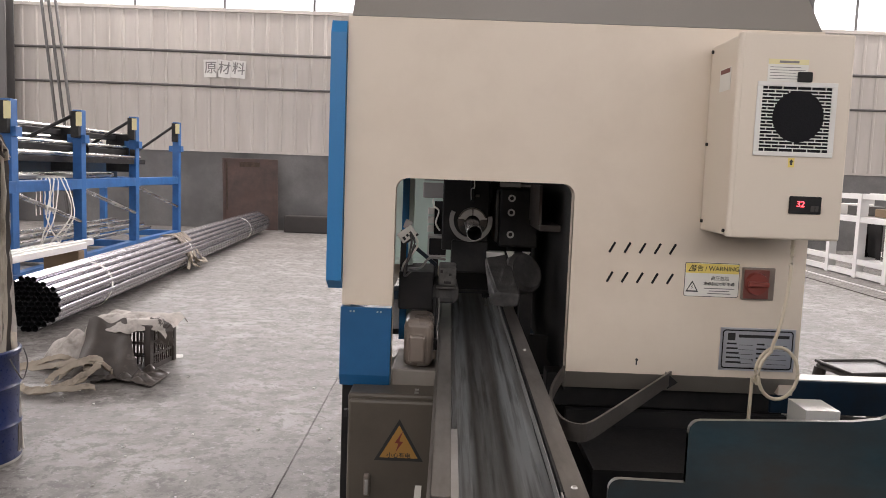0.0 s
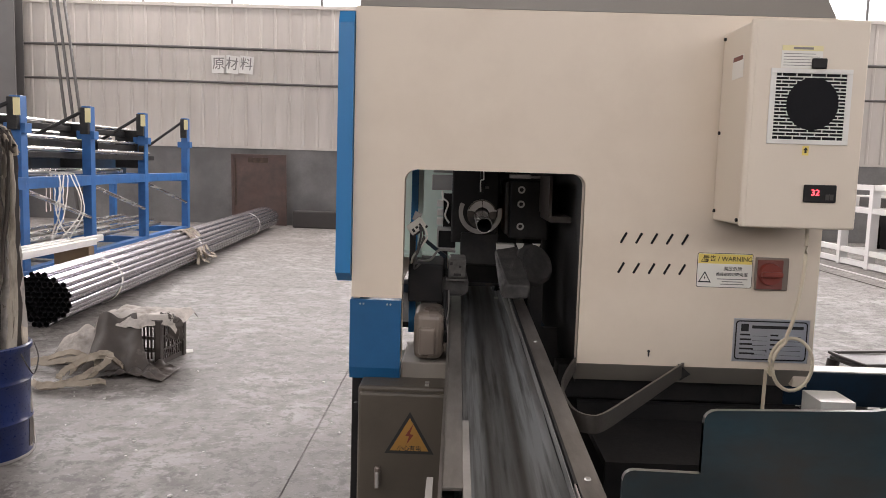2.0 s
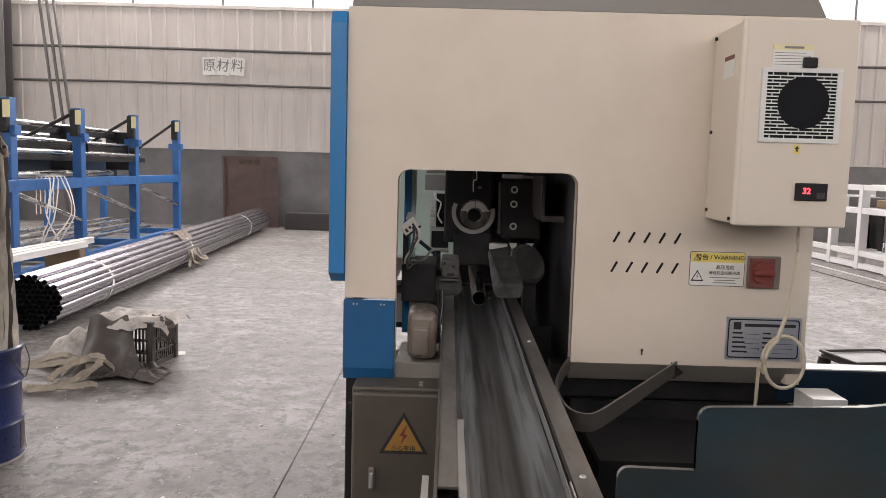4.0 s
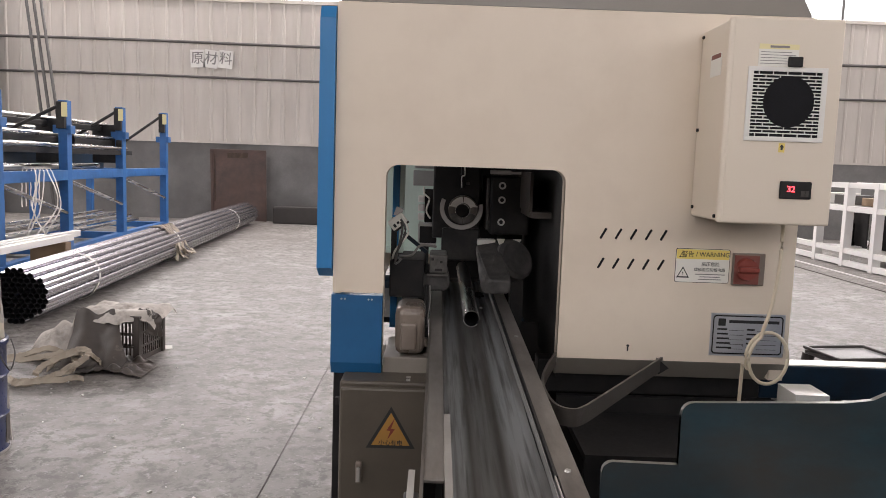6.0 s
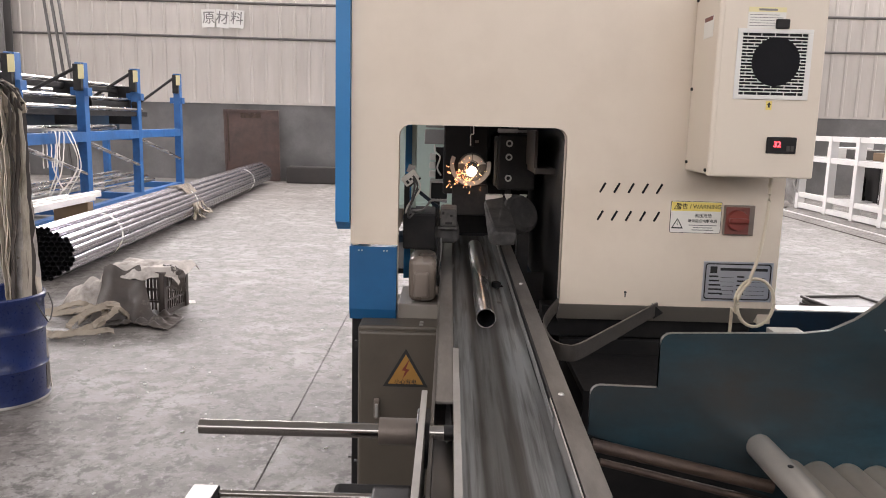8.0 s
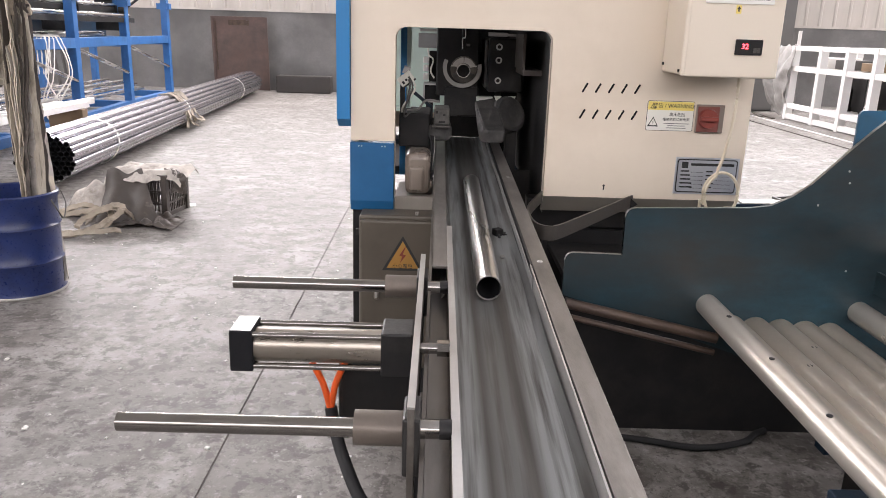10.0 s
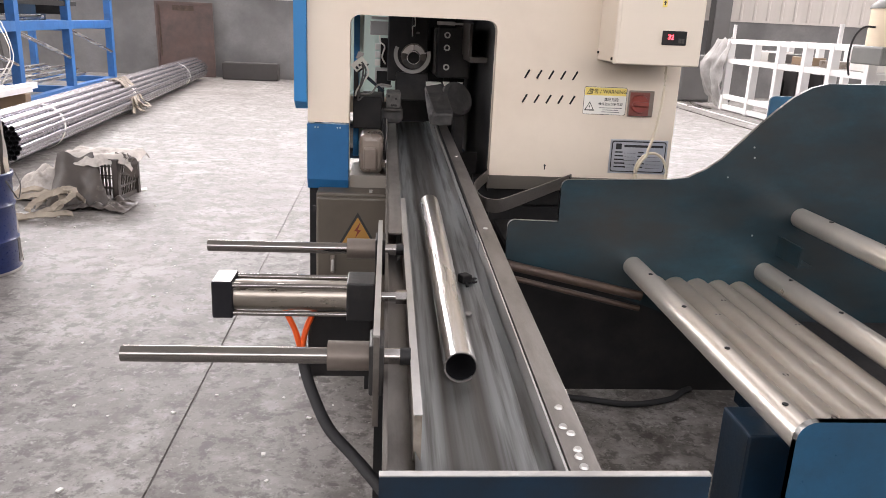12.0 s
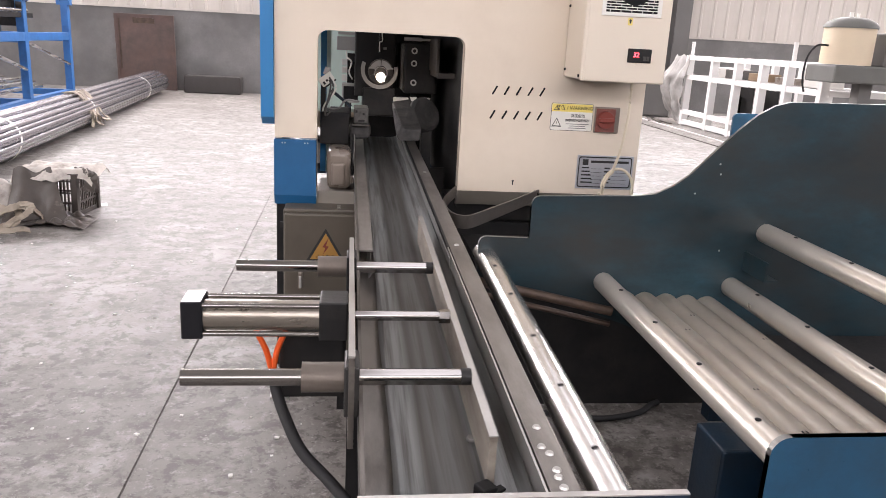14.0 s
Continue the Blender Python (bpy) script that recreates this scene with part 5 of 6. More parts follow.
    add_tube_path(bm, spline([(0.50, -0.33, 0.012), (0.60, -0.37, 0.012), (0.731, -0.40, 0.012), (0.895, -0.44, 0.012), (1.05, -0.40, 0.012), (1.12, -0.34, 0.012), (1.16, -0.315, 0.012)]), 0.011, 10)
    part("hose", bm, "rubber", hs)


M["sheet_tan"] = mat("ribbed_sheet_metal", (0.78, 0.71, 0.615), 0.32, 0.55, 0.1, 5, 80, 0.02, rough_vary=0.08)
M["guard_blue"] = mat("blue_guard_paint", (0.02, 0.11, 0.21), 0.4, 0, 0.15, 4, 80, 0.1, (0.03, 0.05, 0.06), 0.38, 5, 0.2)
build_tray()


# ---- stock rack by the wall ----
def build_rack():
    rk = thing("stock_rack", "blue steel stock rack loaded with bright tubes and black arms", "rack")
    posts = [(-4.36, 5.4, 1.89), (-4.53, 7.2, 1.92), (-4.70, 9.25, 1.98), (-4.79, 11.3, 2.03)]
    for x, y, h in posts:
        boxes("post", rk, "rack_blue", (x - 0.055, x + 0.055, y - 0.06, y + 0.06, 0, h), bevel=0.005)
        boxes("post", rk, "rack_blue", (x - 1.35, x - 1.25, y - 0.05, y + 0.05, 0, 1.05), bevel=0.005)
        boxes("cross_beam", rk, "rack_blue", (x - 1.25, x - 0.07, y - 0.05, y + 0.05, 0.93, 1.05), bevel=0.004)
        boxes("foot_beam", rk, "rack_blue", (x - 1.25, x - 0.07, y - 0.05, y + 0.05, 0.03, 0.13), bevel=0.004)
        for xa, xb in ((x + 0.055, x + 0.10), (x - 0.12, x - 0.055)):
            boxes("stop_lug", rk, "rack_blue", (xa, xb, y - 0.06, y + 0.06, 1.52, 1.62), bevel=0.004)
        bm = bmesh.new()
        add_cyl(bm, (x - 0.02, y - 0.07, h - 0.06), (x - 0.55, y - 0.75, 1.38), 0.022, 10)
        part("top_arm", bm, "black_metal", rk, "thin dark sloping arm")
        boxes("arm_clamp", rk, "black_metal", (x - 0.05, x + 0.05, y - 0.12, y - 0.06, h - 0.34, h - 0.02), bevel=0.006)
        boxes("tag", rk, "label_pale", (x + 0.02, x + 0.09, y - 0.125, y - 0.12, h - 0.2, h - 0.03))
    for (xa, ya, _), (xb, yb, _) in zip(posts, posts[1:]):
        for z0, z1, m_ in ((0.96, 1.08, "rack_blue"), (0.04, 0.14, "rack_blue")):
            bm = bmesh.new()
            d = Vector((xb - xa, yb - ya, 0))
            ang = math.degrees(math.atan2(-d.x, d.y))
            add_box(bm, -0.05, 0.05, 0.06, d.length - 0.06, z0, z1, 0.004, pose(xa, ya, 0, 0, 0, ang))
            part("side_beam", bm, m_, rk)
        bm = bmesh.new()
        add_cyl(bm, (xa + 0.03, ya + 0.06, 0.94), (xb + 0.03, yb - 0.06, 0.56), 0.024, 10)
        part("brace", bm, "tube", rk, "bright diagonal brace")
    # near extension out of view
    boxes("side_beam", rk, "rack_blue", (-4.36, -4.26, 2.2, 5.34, 0.96, 1.08), (-4.36, -4.26, 2.2, 5.34, 0.04, 0.14), bevel=0.004)
    boxes("post", rk, "rack_blue", (-4.38, -4.24, 2.1, 2.22, 0, 1.87), bevel=0.005)
    rnd = random.Random(7)
    for k in range(9):
        x, y0 = -4.75 - 0.115 * k, 4.6 + rnd.uniform(-0.3, 0.5)
        bm = bmesh.new()
        add_cyl(bm, (x, y0, 1.10), (x - 0.3, y0 + rnd.uniform(4.5, 6), 1.11), 0.03, 12)
        part("stored_tube", bm, "tube", rk)
    for k, (z, x) in enumerate(((1.28, -4.72), (1.42, -4.85), (1.30, -5.35), (1.5, -5.3), (1.62, -5.0))):
        bm = bmesh.new()
        add_box(bm, x - 0.05, x + 0.05, 4.4, 9.6, z, z + 0.07, 0.006)
        part("roller_beam", bm, "black_metal", rk, "black carriage beam")
        bm = bmesh.new()
        add_cyl(bm, (x + 0.04, 4.5, z + 0.10), (x + 0.04, 9.4, z + 0.10), 0.026, 12)
        part("slide_rod", bm, "tube", rk)
    for y in (5.9, 7.6, 9.2):
        boxes("carriage", rk, "black_metal", (-5.1, -4.75, y, y + 0.12, 1.16, 1.72), bevel=0.01)
        bm = bmesh.new()
        add_cyl(bm, (-4.74, y + 0.06, 1.45), (-4.66, y + 0.06, 1.45), 0.085, 20, hollow=0.02)
        part("hand_wheel", bm, "black_metal", rk)
    boxes("dark_panel", rk, "dark_blue", (-5.55, -5.5, 4.6, 10.5, 1.05, 1.34))
    for k in range(6):
        z = 0.2 + 0.06 * (k % 3)
        bm = bmesh.new()
        add_cyl(bm, (-4.95 - 0.12 * k, 4.5, z), (-5.15 - 0.12 * k, 11.0, z), 0.028, 10)
        part("stored_tube", bm, "tube", rk)
    # straps over the beam
    for k in range(5):
        ws = thing("hanging_strap", "white packing strap looped over the blue rack beam", "strap", group="hanging straps")
        bm = bmesh.new()
        y = 5.95 + 0.09 * k
        x = -4.32
        add_ribbon(bm, spline([(x - 0.08, y, 0.7), (x - 0.07, y, 1.07), (x - 0.02, y, 1.11), (x + 0.06, y + 0.02, 1.07), (x + 0.09 + 0.02 * k, y + rnd.uniform(-0.25, 0.1), 0.7), (x + 0.1, y + rnd.uniform(-0.5, 0.15), 0.35), (x + 0.14, y + rnd.uniform(-0.3, 0.2), 0.06 + 0.02 * k)], 7), 0.022, 0.003, (1, 0, 0), 0.004, k)
        part("strap", bm, "white_strap", ws)
    # square tubes on timber in front of the rack
    for y in (3.4, 5.2):
        tb = thing("timber_block", "timber packing block under square tubes", "block", group="timber blocks")
        boxes("block", tb, "wood", (-3.93, -3.58, y, y + 0.12, 0, 0.42), bevel=0.006)
    for k, (x, z, ye) in enumerate(((-3.645, 0.42, 5.45), (-3.765, 0.42, 5.85), (-3.87, 0.42, 5.35))):
        st = thing("square_tube", "bright square aluminium tube lying on timber blocks", "tube", group="square tubes")
        bm = bmesh.new()
        add_box(bm, x - 0.032, x + 0.032, 2.4, ye, z, z + 0.064, 0.004)
        add_box(bm, x - 0.026, x + 0.026, ye, ye + 0.001, z + 0.006, z + 0.058)
        part("tube_wall", bm, "aluminium", st)


M["aluminium"] = mat("pale_aluminium", (0.72, 0.71, 0.68), 0.38, 0.6, 0.08, 6, 80, 0.05, stretch=(1, 0.2, 1))
build_rack()


def build_bundle():
    ax0, ax1 = Vector((-3.11, 3.44, 0)), Vector((-3.77, 13.0, 0))
    d = ax1 - ax0
    ang = math.degrees(math.atan2(-d.x, d.y))
    bd = thing("tube_bundle", "long strapped bundle of round steel stock tubes on the floor", "tube bundle", pose(ax0.x, ax0.y, 0, 0, 0, ang))
    R, p = 0.212, 0.0445
    bm = bmesh.new()
    add_cyl(bm, (0, 0, 0), (0, d.length, 0), p / 2 * 0.98, 18, hollow=0.0015)
    # rims and bores coloured black, as the shade inside the tubes
    for f in list(bm.faces)[18:]:
        f.material_index = 1
    me = finish(bm, "stock_tube", "bundle")
    me.materials.append(M["hole"])
    rnd = random.Random(2)
    rows = int(2 * R / (p * 0.866)) + 2
    for i in range(rows):
        z = p / 2 + i * p * 0.866
        for j in range(-6, 7):
            x = (j + 0.5 * (i % 2)) * p
            zc = z - R
            if (x / (R * 1.12)) ** 2 + (zc / (R * 0.98)) ** 2 < 0.93:
                ob = new("stock_tube", me)
                ob.parent = bd
                ob.location = (x + rnd.uniform(-0.001, 0.001), rnd.uniform(-0.012, 0.006), z)
    # black filler cylinder, added for the shade between the tubes
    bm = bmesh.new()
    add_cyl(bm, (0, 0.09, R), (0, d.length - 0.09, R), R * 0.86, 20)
    part("inner_shade", bm, "hole", bd, "added black core for the shade between the tubes")
    for y, w in ((1.05, 0.03), (3.75, 0.03), (7.6, 0.03)):
        bm = bmesh.new()
        pts = [(R * 1.13 * math.cos(t), y + 0.02 * math.sin(3 * t), R * 0.98 + R * 1.0 * math.sin(t)) for t in np.linspace(0, 2 * math.pi, 40)]
        pts = [Vector((q[0], q[1], max(q[2], 0.004))) for q in pts]
        rows_ = []
        for q in pts:
            n = Vector((q.x, 0, q.z - R * 0.98)).normalized()
            rows_.append([bm.verts.new(q + Vector((0, s * w / 2, 0)) + n * o) for s, o in ((-1, 0), (1, 0), (1, 0.004), (-1, 0.004))])
        for a, b in zip(rows_, rows_[1:]):
            for k in range(4):
                bm.faces.new((a[k], a[(k + 1) % 4], b[(k + 1) % 4], b[k]))
        part("tie_strap", bm, "white_strap", bd, "white tie strap")
    for k in range(9):
        bm = bmesh.new()
        y = 3.55 + 0.05 * k
        pts = spline([(-0.1 + 0.02 * k, y, 0.43), (0.08, y + 0.05 * math.sin(k), 0.435), (0.20, y + 0.03, 0.29), (0.245 + 0.02 * (k % 3), y - 0.05 * (k % 4), 0.16), (0.27 + 0.05 * (k % 2), y - 0.1 + 0.05 * k, 0.05 + 0.02 * (k % 3))], 6)
        add_ribbon(bm, pts, 0.04, 0.008, (0.6, 0, 0.8), 0.008, k)
        part("sling", bm, "strap", bd, "grey-brown webbing sling")
    return bd


build_bundle()


# ---- floor clutter ----
def build_drum():
    dr = thing("steel_pail", "dark blue open steel pail with rolled hoops and a wire bail", "drum", pose(-2.0, 0.95, 0))
    bm = bmesh.new()
    r = 0.2
    prof = [(0.002, 0.012), (r - 0.012, 0.012), (r - 0.004, 0.0), (r, 0.006), (r - 0.003, 0.02), (r - 0.006, 0.03)]
    for h in (0.165, 0.335):
        prof += [(r - 0.006, h - 0.014), (r + 0.003, h), (r - 0.006, h + 0.014)]
    prof += [(r - 0.005, 0.46), (r + 0.004, 0.47), (r + 0.005, 0.488), (r - 0.002, 0.495), (r - 0.009, 0.488), (r - 0.01, 0.40), (r - 0.01, 0.03), (0.002, 0.025)]
    add_lathe(bm, (0, 0, 0), prof, 48)
    part("shell", bm, "drum", dr)
    bm = bmesh.new()
    add_lathe(bm, (0, 0, 0), [(r + 0.0005, 0.001), (r + 0.0015, 0.006), (r - 0.001, 0.014)], 48)
    part("foot_rim", bm, "edge", dr, "worn bright foot rim")
    bm = bmesh.new()
    add_tube_path(bm, spline([(0.2, -0.03, 0.46), (0.225, -0.02, 0.40), (0.222, 0.03, 0.36), (0.214, 0.08, 0.42), (0.17, 0.13, 0.47)]), 0.003, 8)
    part("bail", bm, "dark_pipe", dr, "thin wire bail")
    wr = thing("film_bundle", "tall twisted bundle of stained wrapping film standing in the pail", "wrapping", pose(-1.885, 1.0, 0))
    rnd = random.Random(12)
    for k in range(46):
        a = rnd.uniform(0, 2 * math.pi)
        rr = 0.075 * math.sqrt(rnd.random())
        pts = []
        for j in range(9):
            f = j / 8
            z = 0.03 + (1.37 + rnd.uniform(-0.03, 0.03)) * f
            tw = a + 1.5 * f + 0.25 * math.sin(5 * f + k)
            q = rr * (1.05 - 0.15 * f)
            lean = -0.045 * f
            pts.append((lean + q * math.cos(tw), q * math.sin(tw) * 0.9, z))
        bm = bmesh.new()
        add_ribbon(bm, spline(pts, 3), rnd.uniform(0.022, 0.05), 0.004, (math.cos(a), math.sin(a), 0.1), 0.006, k)
        part("film_strip", bm, ("straw", "film", "cloth", "straw")[k % 4], wr)
    for k in range(8):
        bm = bmesh.new()
        x, y = -0.045 + 0.05 * (rnd.random() - 0.5), 0.05 * (rnd.random() - 0.5)
        add_ribbon(bm, spline([(x + 0.05, y, 1.30), (x + 0.02, y - 0.02, 1.41), (x - 0.06, y - 0.03, 1.42), (x - 0.11, y - 0.02, 1.30), (x - 0.12, y, 1.05 - 0.1 * rnd.random())], 5), 0.045, 0.005, (0, 0.3, 1), 0.008, 60 + k)
        part("film_strip", bm, ("straw", "film")[k % 2], wr)


def build_crate():
    cr = thing("plastic_crate", "dusty brown slotted plastic crate", "crate", pose(-1.99, 2.66, 0, 0, 0, -8))
    w, dpt, h = 0.19, 0.15, 0.29
    boxes("base", cr, "crate", (-w, w, -dpt, dpt, 0, 0.012))
    for sx, sy in ((-1, -1), (1, -1), (1, 1), (-1, 1)):
        boxes("corner", cr, "crate", (sx * w - 0.018, sx * w + 0.018, sy * dpt - 0.018, sy * dpt + 0.018, 0, h), bevel=0.004)
    for z in (0.0, 0.085, 0.17, 0.26):
        t = 0.03 if z in (0.0, 0.26) else 0.012
        for dims in ((-w, w, -dpt - 0.006, -dpt + 0.004, z, z + t), (-w, w, dpt - 0.004, dpt + 0.006, z, z + t), (-w - 0.006, -w + 0.004, -dpt, dpt, z, z + t), (w - 0.004, w + 0.006, -dpt, dpt, z, z + t)):
            boxes("band", cr, "crate", dims)
    for k in range(1, 15):
        x = -w + 2 * w * k / 15
        for s in (-1, 1):
            boxes("slat", cr, "crate", (x - 0.005, x + 0.005, s * dpt - 0.003, s * dpt + 0.003, 0.01, h - 0.01))
    for k in range(1, 12):
        y = -dpt + 2 * dpt * k / 12
        for s in (-1, 1):
            boxes("slat", cr, "crate", (s * w - 0.003, s * w + 0.003, y - 0.005, y + 0.005, 0.01, h - 0.01))
    nz = lambda x, y, s, a: a * noise.noise(Vector((x * s, y * s, 3.1)))
    # sack draped over the top
    sk = thing("draped_sack", "grey-white woven sack draped over the crate", "sack")

    def drape(u, v):
        x, y = -2.23 + 0.52 * u, 2.46 + 0.42 * v
        z = 0.315 + nz(x, y, 9, 0.028) + nz(x, y, 25, 0.012)
        over = max(0, abs(u - 0.5) - 0.40) * 10
        z -= 0.05 * over ** 1.5 + 0.06 * max(0, 0.14 - v) / 0.14 + 0.03 * max(0, v - 0.85) / 0.15
        return Vector((x, y + 0.02 * math.sin(9 * u), max(z, 0.02)))
    bm = bmesh.new()
    add_drape(bm, drape, 30, 24, 0.006)
    part("sack", bm, "cloth", sk)
    for k in range(6):
        bm = bmesh.new()
        x = -1.78 + 0.012 * k
        add_ribbon(bm, spline([(x - 0.08, 2.58, 0.31), (x, 2.53, 0.29), (x + 0.03, 2.50, 0.22 + 0.01 * k), (x + 0.015 * (k % 3), 2.5, 0.17)], 5), 0.025, 0.006, (0, -1, 0.3), 0.006, k)
        part("fringe", bm, "film", sk)
    fl = thing("film_sheet", "translucent dusty film sheet hanging in front of the crate", "film")

    def hang(u, v):
        x = -2.21 + 0.24 * u + 0.16 * u * v
        z = 0.30 * (1 - v) * (1 - 0.30 * u * v) + 0.012
        y = 2.50 - 0.05 * math.sin(v * 2.2) - 0.20 * v * v + 0.03 * math.sin(11 * u + 3 * v) * v + nz(x, z, 14, 0.02)
        return Vector((x, y, max(0.008, z + 0.02 * math.sin(8 * u) * (1 - v))))
    bm = bmesh.new()
    add_drape(bm, hang, 26, 22, 0.003)
    part("film", bm, "film", fl)

    def spread(u, v):
        x, y = -2.06 + 0.40 * u, 2.14 + 0.30 * v + 0.05 * math.sin(4 * u)
        return Vector((x, y, 0.012 + abs(nz(x, y, 13, 0.07)) * (1 - abs(2 * u - 1) ** 3)))
    bm = bmesh.new()
    add_drape(bm, spread, 26, 20, 0.003)
    part("film", bm, "film", fl)
    hp = thing("sack_heap", "crumpled white sacking heaped beside the crate", "sack")

    def heap(u, v):
        x, y = -2.52 + 0.36 * u, 2.42 + 0.34 * v
        b = math.sin(math.pi * u) * math.sin(math.pi * v)
        return Vector((x, y, 0.01 + 0.17 * b ** 0.6 + abs(nz(x, y, 10, 0.09)) * b))
    bm = bmesh.new()
    add_drape(bm, heap, 26, 24, 0.005)
    part("sack", bm, "cloth", hp)
    sl = thing("webbing_slings", "tangled beige lifting slings lying on the floor", "sling")
    rnd = random.Random(5)
    loops = (
        [(-2.62, 2.33, 0.02), (-2.4, 2.30, 0.05), (-2.2, 2.28, 0.09), (-2.10, 2.22, 0.11), (-2.06, 2.12, 0.05), (-2.15, 2.02, 0.02)],
        [(-2.30, 1.92, 0.02), (-2.15, 1.95, 0.03), (-2.0, 2.02, 0.10), (-1.97, 2.12, 0.15), (-2.08, 2.18, 0.14), (-2.2, 2.1, 0.08), (-2.22, 2.0, 0.04)],
        [(-2.36, 1.98, 0.02), (-2.24, 1.88, 0.025), (-2.08, 1.90, 0.04), (-1.95, 2.0, 0.03)],
        [(-2.7, 2.40, 0.015), (-2.5, 2.36, 0.05), (-2.32, 2.36, 0.10), (-2.2, 2.34, 0.06)],
        [(-2.25, 2.2, 0.02), (-2.12, 2.15, 0.12), (-2.02, 2.2, 0.12), (-1.98, 2.3, 0.04)],
    )
    for k, pts in enumerate(loops):
        for j in range(2):
            bm = bmesh.new()
            add_ribbon(bm, spline([(x + 0.02 * j, y - 0.03 * j, z + 0.008 * j) for x, y, z in pts], 8), 0.036, 0.004, (0.5 * (j - 0.5), -0.6, 0.7), 0.006, 10 * k + j)
            part("sling", bm, "strap", sl)
    pp = thing("paper_scrap", "white paper scrap lying on the floor", "paper", pose(-1.80, 2.86, 0.002, 0, 0, 20))
    boxes("sheet", pp, "paper", (-0.06, 0.06, -0.05, 0.05, 0, 0.002))
    cbk = thing("black_cord", "thin black cord on the floor", "cord")
    bm = bmesh.new()
    add_tube_path(bm, spline([(-2.6, 2.9, 0.006), (-2.45, 2.75, 0.006), (-2.42, 2.6, 0.03), (-2.5, 2.55, 0.006), (-2.3, 2.5, 0.01)]), 0.006, 8)
    part("cord", bm, "black", cbk)
    ft = thing("foot_bracket", "small steel floor bracket beside the machine", "bracket", pose(-0.30, 0.42, 0))
    boxes("strip", ft, "dark_pipe", (-0.03, 0.05, -0.012, 0.012, 0, 0.006))


build_drum()
build_crate()


# ---- far side: white frame, tank, stool ----
def build_far():
    wf = thing("white_frame", "white painted steel frame stand with several bays", "frame")
    ys = [10.85, 9.86, 9.03, 8.25, 7.55, 6.7]
    for y in ys:
        boxes("post", wf, "white_paint", (6.04, 6.16, y - 0.05, y + 0.05, 0, 1.24), bevel=0.004)
        boxes("post", wf, "white_paint", (7.14, 7.24, y - 0.05, y + 0.05, 0, 1.22), bevel=0.004)
        boxes("cross_bar", wf, "white_paint", (6.16, 7.14, y - 0.03, y + 0.03, 0.82, 0.90))
    for x in (6.05, 7.15):
        for z in (1.16, 0.82, 0.20, 0.02):
            boxes("long_bar", wf, "white_paint", (x, x + 0.08, 6.75, 10.8, z, z + 0.08), bevel=0.004)
    for y, h in ((10.8, 1.48), (7.5, 1.5)):
        bm = bmesh.new()
        add_cyl(bm, (6.1, y, 1.2), (6.1, y, h), 0.03, 10)
        part("pin", bm, "white_paint", wf)
    rnd = random.Random(3)
    for k in range(5):
        y = 7.2 + 0.75 * k
        bx = thing("stored_box", "cardboard and metal oddments stored inside the white frame", "box", group="stored oddments")
        boxes("box", bx, ("grille", "tan", "wood", "dark_pipe", "grille")[k], (6.35, 6.35 + rnd.uniform(0.3, 0.6), y, y + rnd.uniform(0.25, 0.5), 0.90, 0.97 + rnd.uniform(0.02, 0.14)), bevel=0.01)
    for y in (9.45, 8.7):
        cyl = thing("gas_filter", "small steel filter bottle with a dark base in the white frame", "filter", pose(6.35, y, 0.28), group="filters")
        bm = bmesh.new()
        add_lathe(bm, (0, 0, 0), [(0.001, 0), (0.1, 0), (0.1, 0.06), (0.085, 0.07), (0.085, 0.33), (0.06, 0.38), (0.03, 0.40), (0.03, 0.46), (0.001, 0.46)], 20)
        part("bottle", bm, "steel", cyl)
        boxes("backing", cyl, "black", (0.12, 0.14, -0.3, 0.3, -0.02, 0.5))
        boxes("shelf", cyl, "white_paint", (-0.26, 0.85, -0.2, 0.2, -0.03, 0.0))
    rg = thing("plastic_film", "crumpled clear grey film hanging off the end of the white frame", "film")

    def hung(u, v):
        x, y, z = 6.08 - 0.26 * math.sin(math.pi * min(1.0, v * 1.1)) * (0.4 + 0.6 * u), 10.75 + 0.62 * u + 0.1 * v, 1.22 - 1.16 * v
        q = Vector((u * 5, v * 6, 1.7))
        return Vector((x, y, z)) + 0.07 * noise.noise_vector(q * 0.7) + 0.014 * noise.noise_vector(q * 2.5)
    bm = bmesh.new()
    add_drape(bm, hung, 22, 26, 0.006)
    part("film", bm, "hung_film", rg)
    sk = thing("wrapped_load", "dark grey wrapped load near the wall", "load", pose(6.1, 12.6, 0))
    boxes("wrapped_block", sk, "column", (-0.3, 0.8, -0.3, 0.3, 0, 0.9), bevel=0.05)
    # floor rails
    for x, w in ((5.62, 0.035), (5.25, 0.03)):
        rl = tagged(new("floor_rail_%d" % (x * 10)), kind="structure")
        boxes("rail", rl, "white_paint" if w > 0.032 else "rail", (x, x + w, 3.0, 12.6, -0.004, 0.012))
    tk = thing("cream_tank", "cream round tank with a dark domed lid on a grey stand", "tank", pose(5.86, 6.0, 0))
    bm = bmesh.new()
    add_lathe(bm, (0, 0, 0), [(0.001, 1.24), (0.285, 1.24), (0.285, 1.66), (0.001, 1.66)], 36)
    part("shell", bm, "tank_cream", tk)
    bm = bmesh.new()
    add_lathe(bm, (0, 0, 0), [(0.30, 1.655), (0.30, 1.685), (0.26, 1.73), (0.17, 1.77), (0.06, 1.785), (0.001, 1.785)], 36)
    part("lid", bm, "tank_lid", tk, "dark domed lid")
    bm = bmesh.new()
    add_cyl(bm, (-0.02, 0, 1.78), (-0.02, 0, 1.84), 0.022, 12)
    part("valve", bm, "grille", tk)
    bm = bmesh.new()
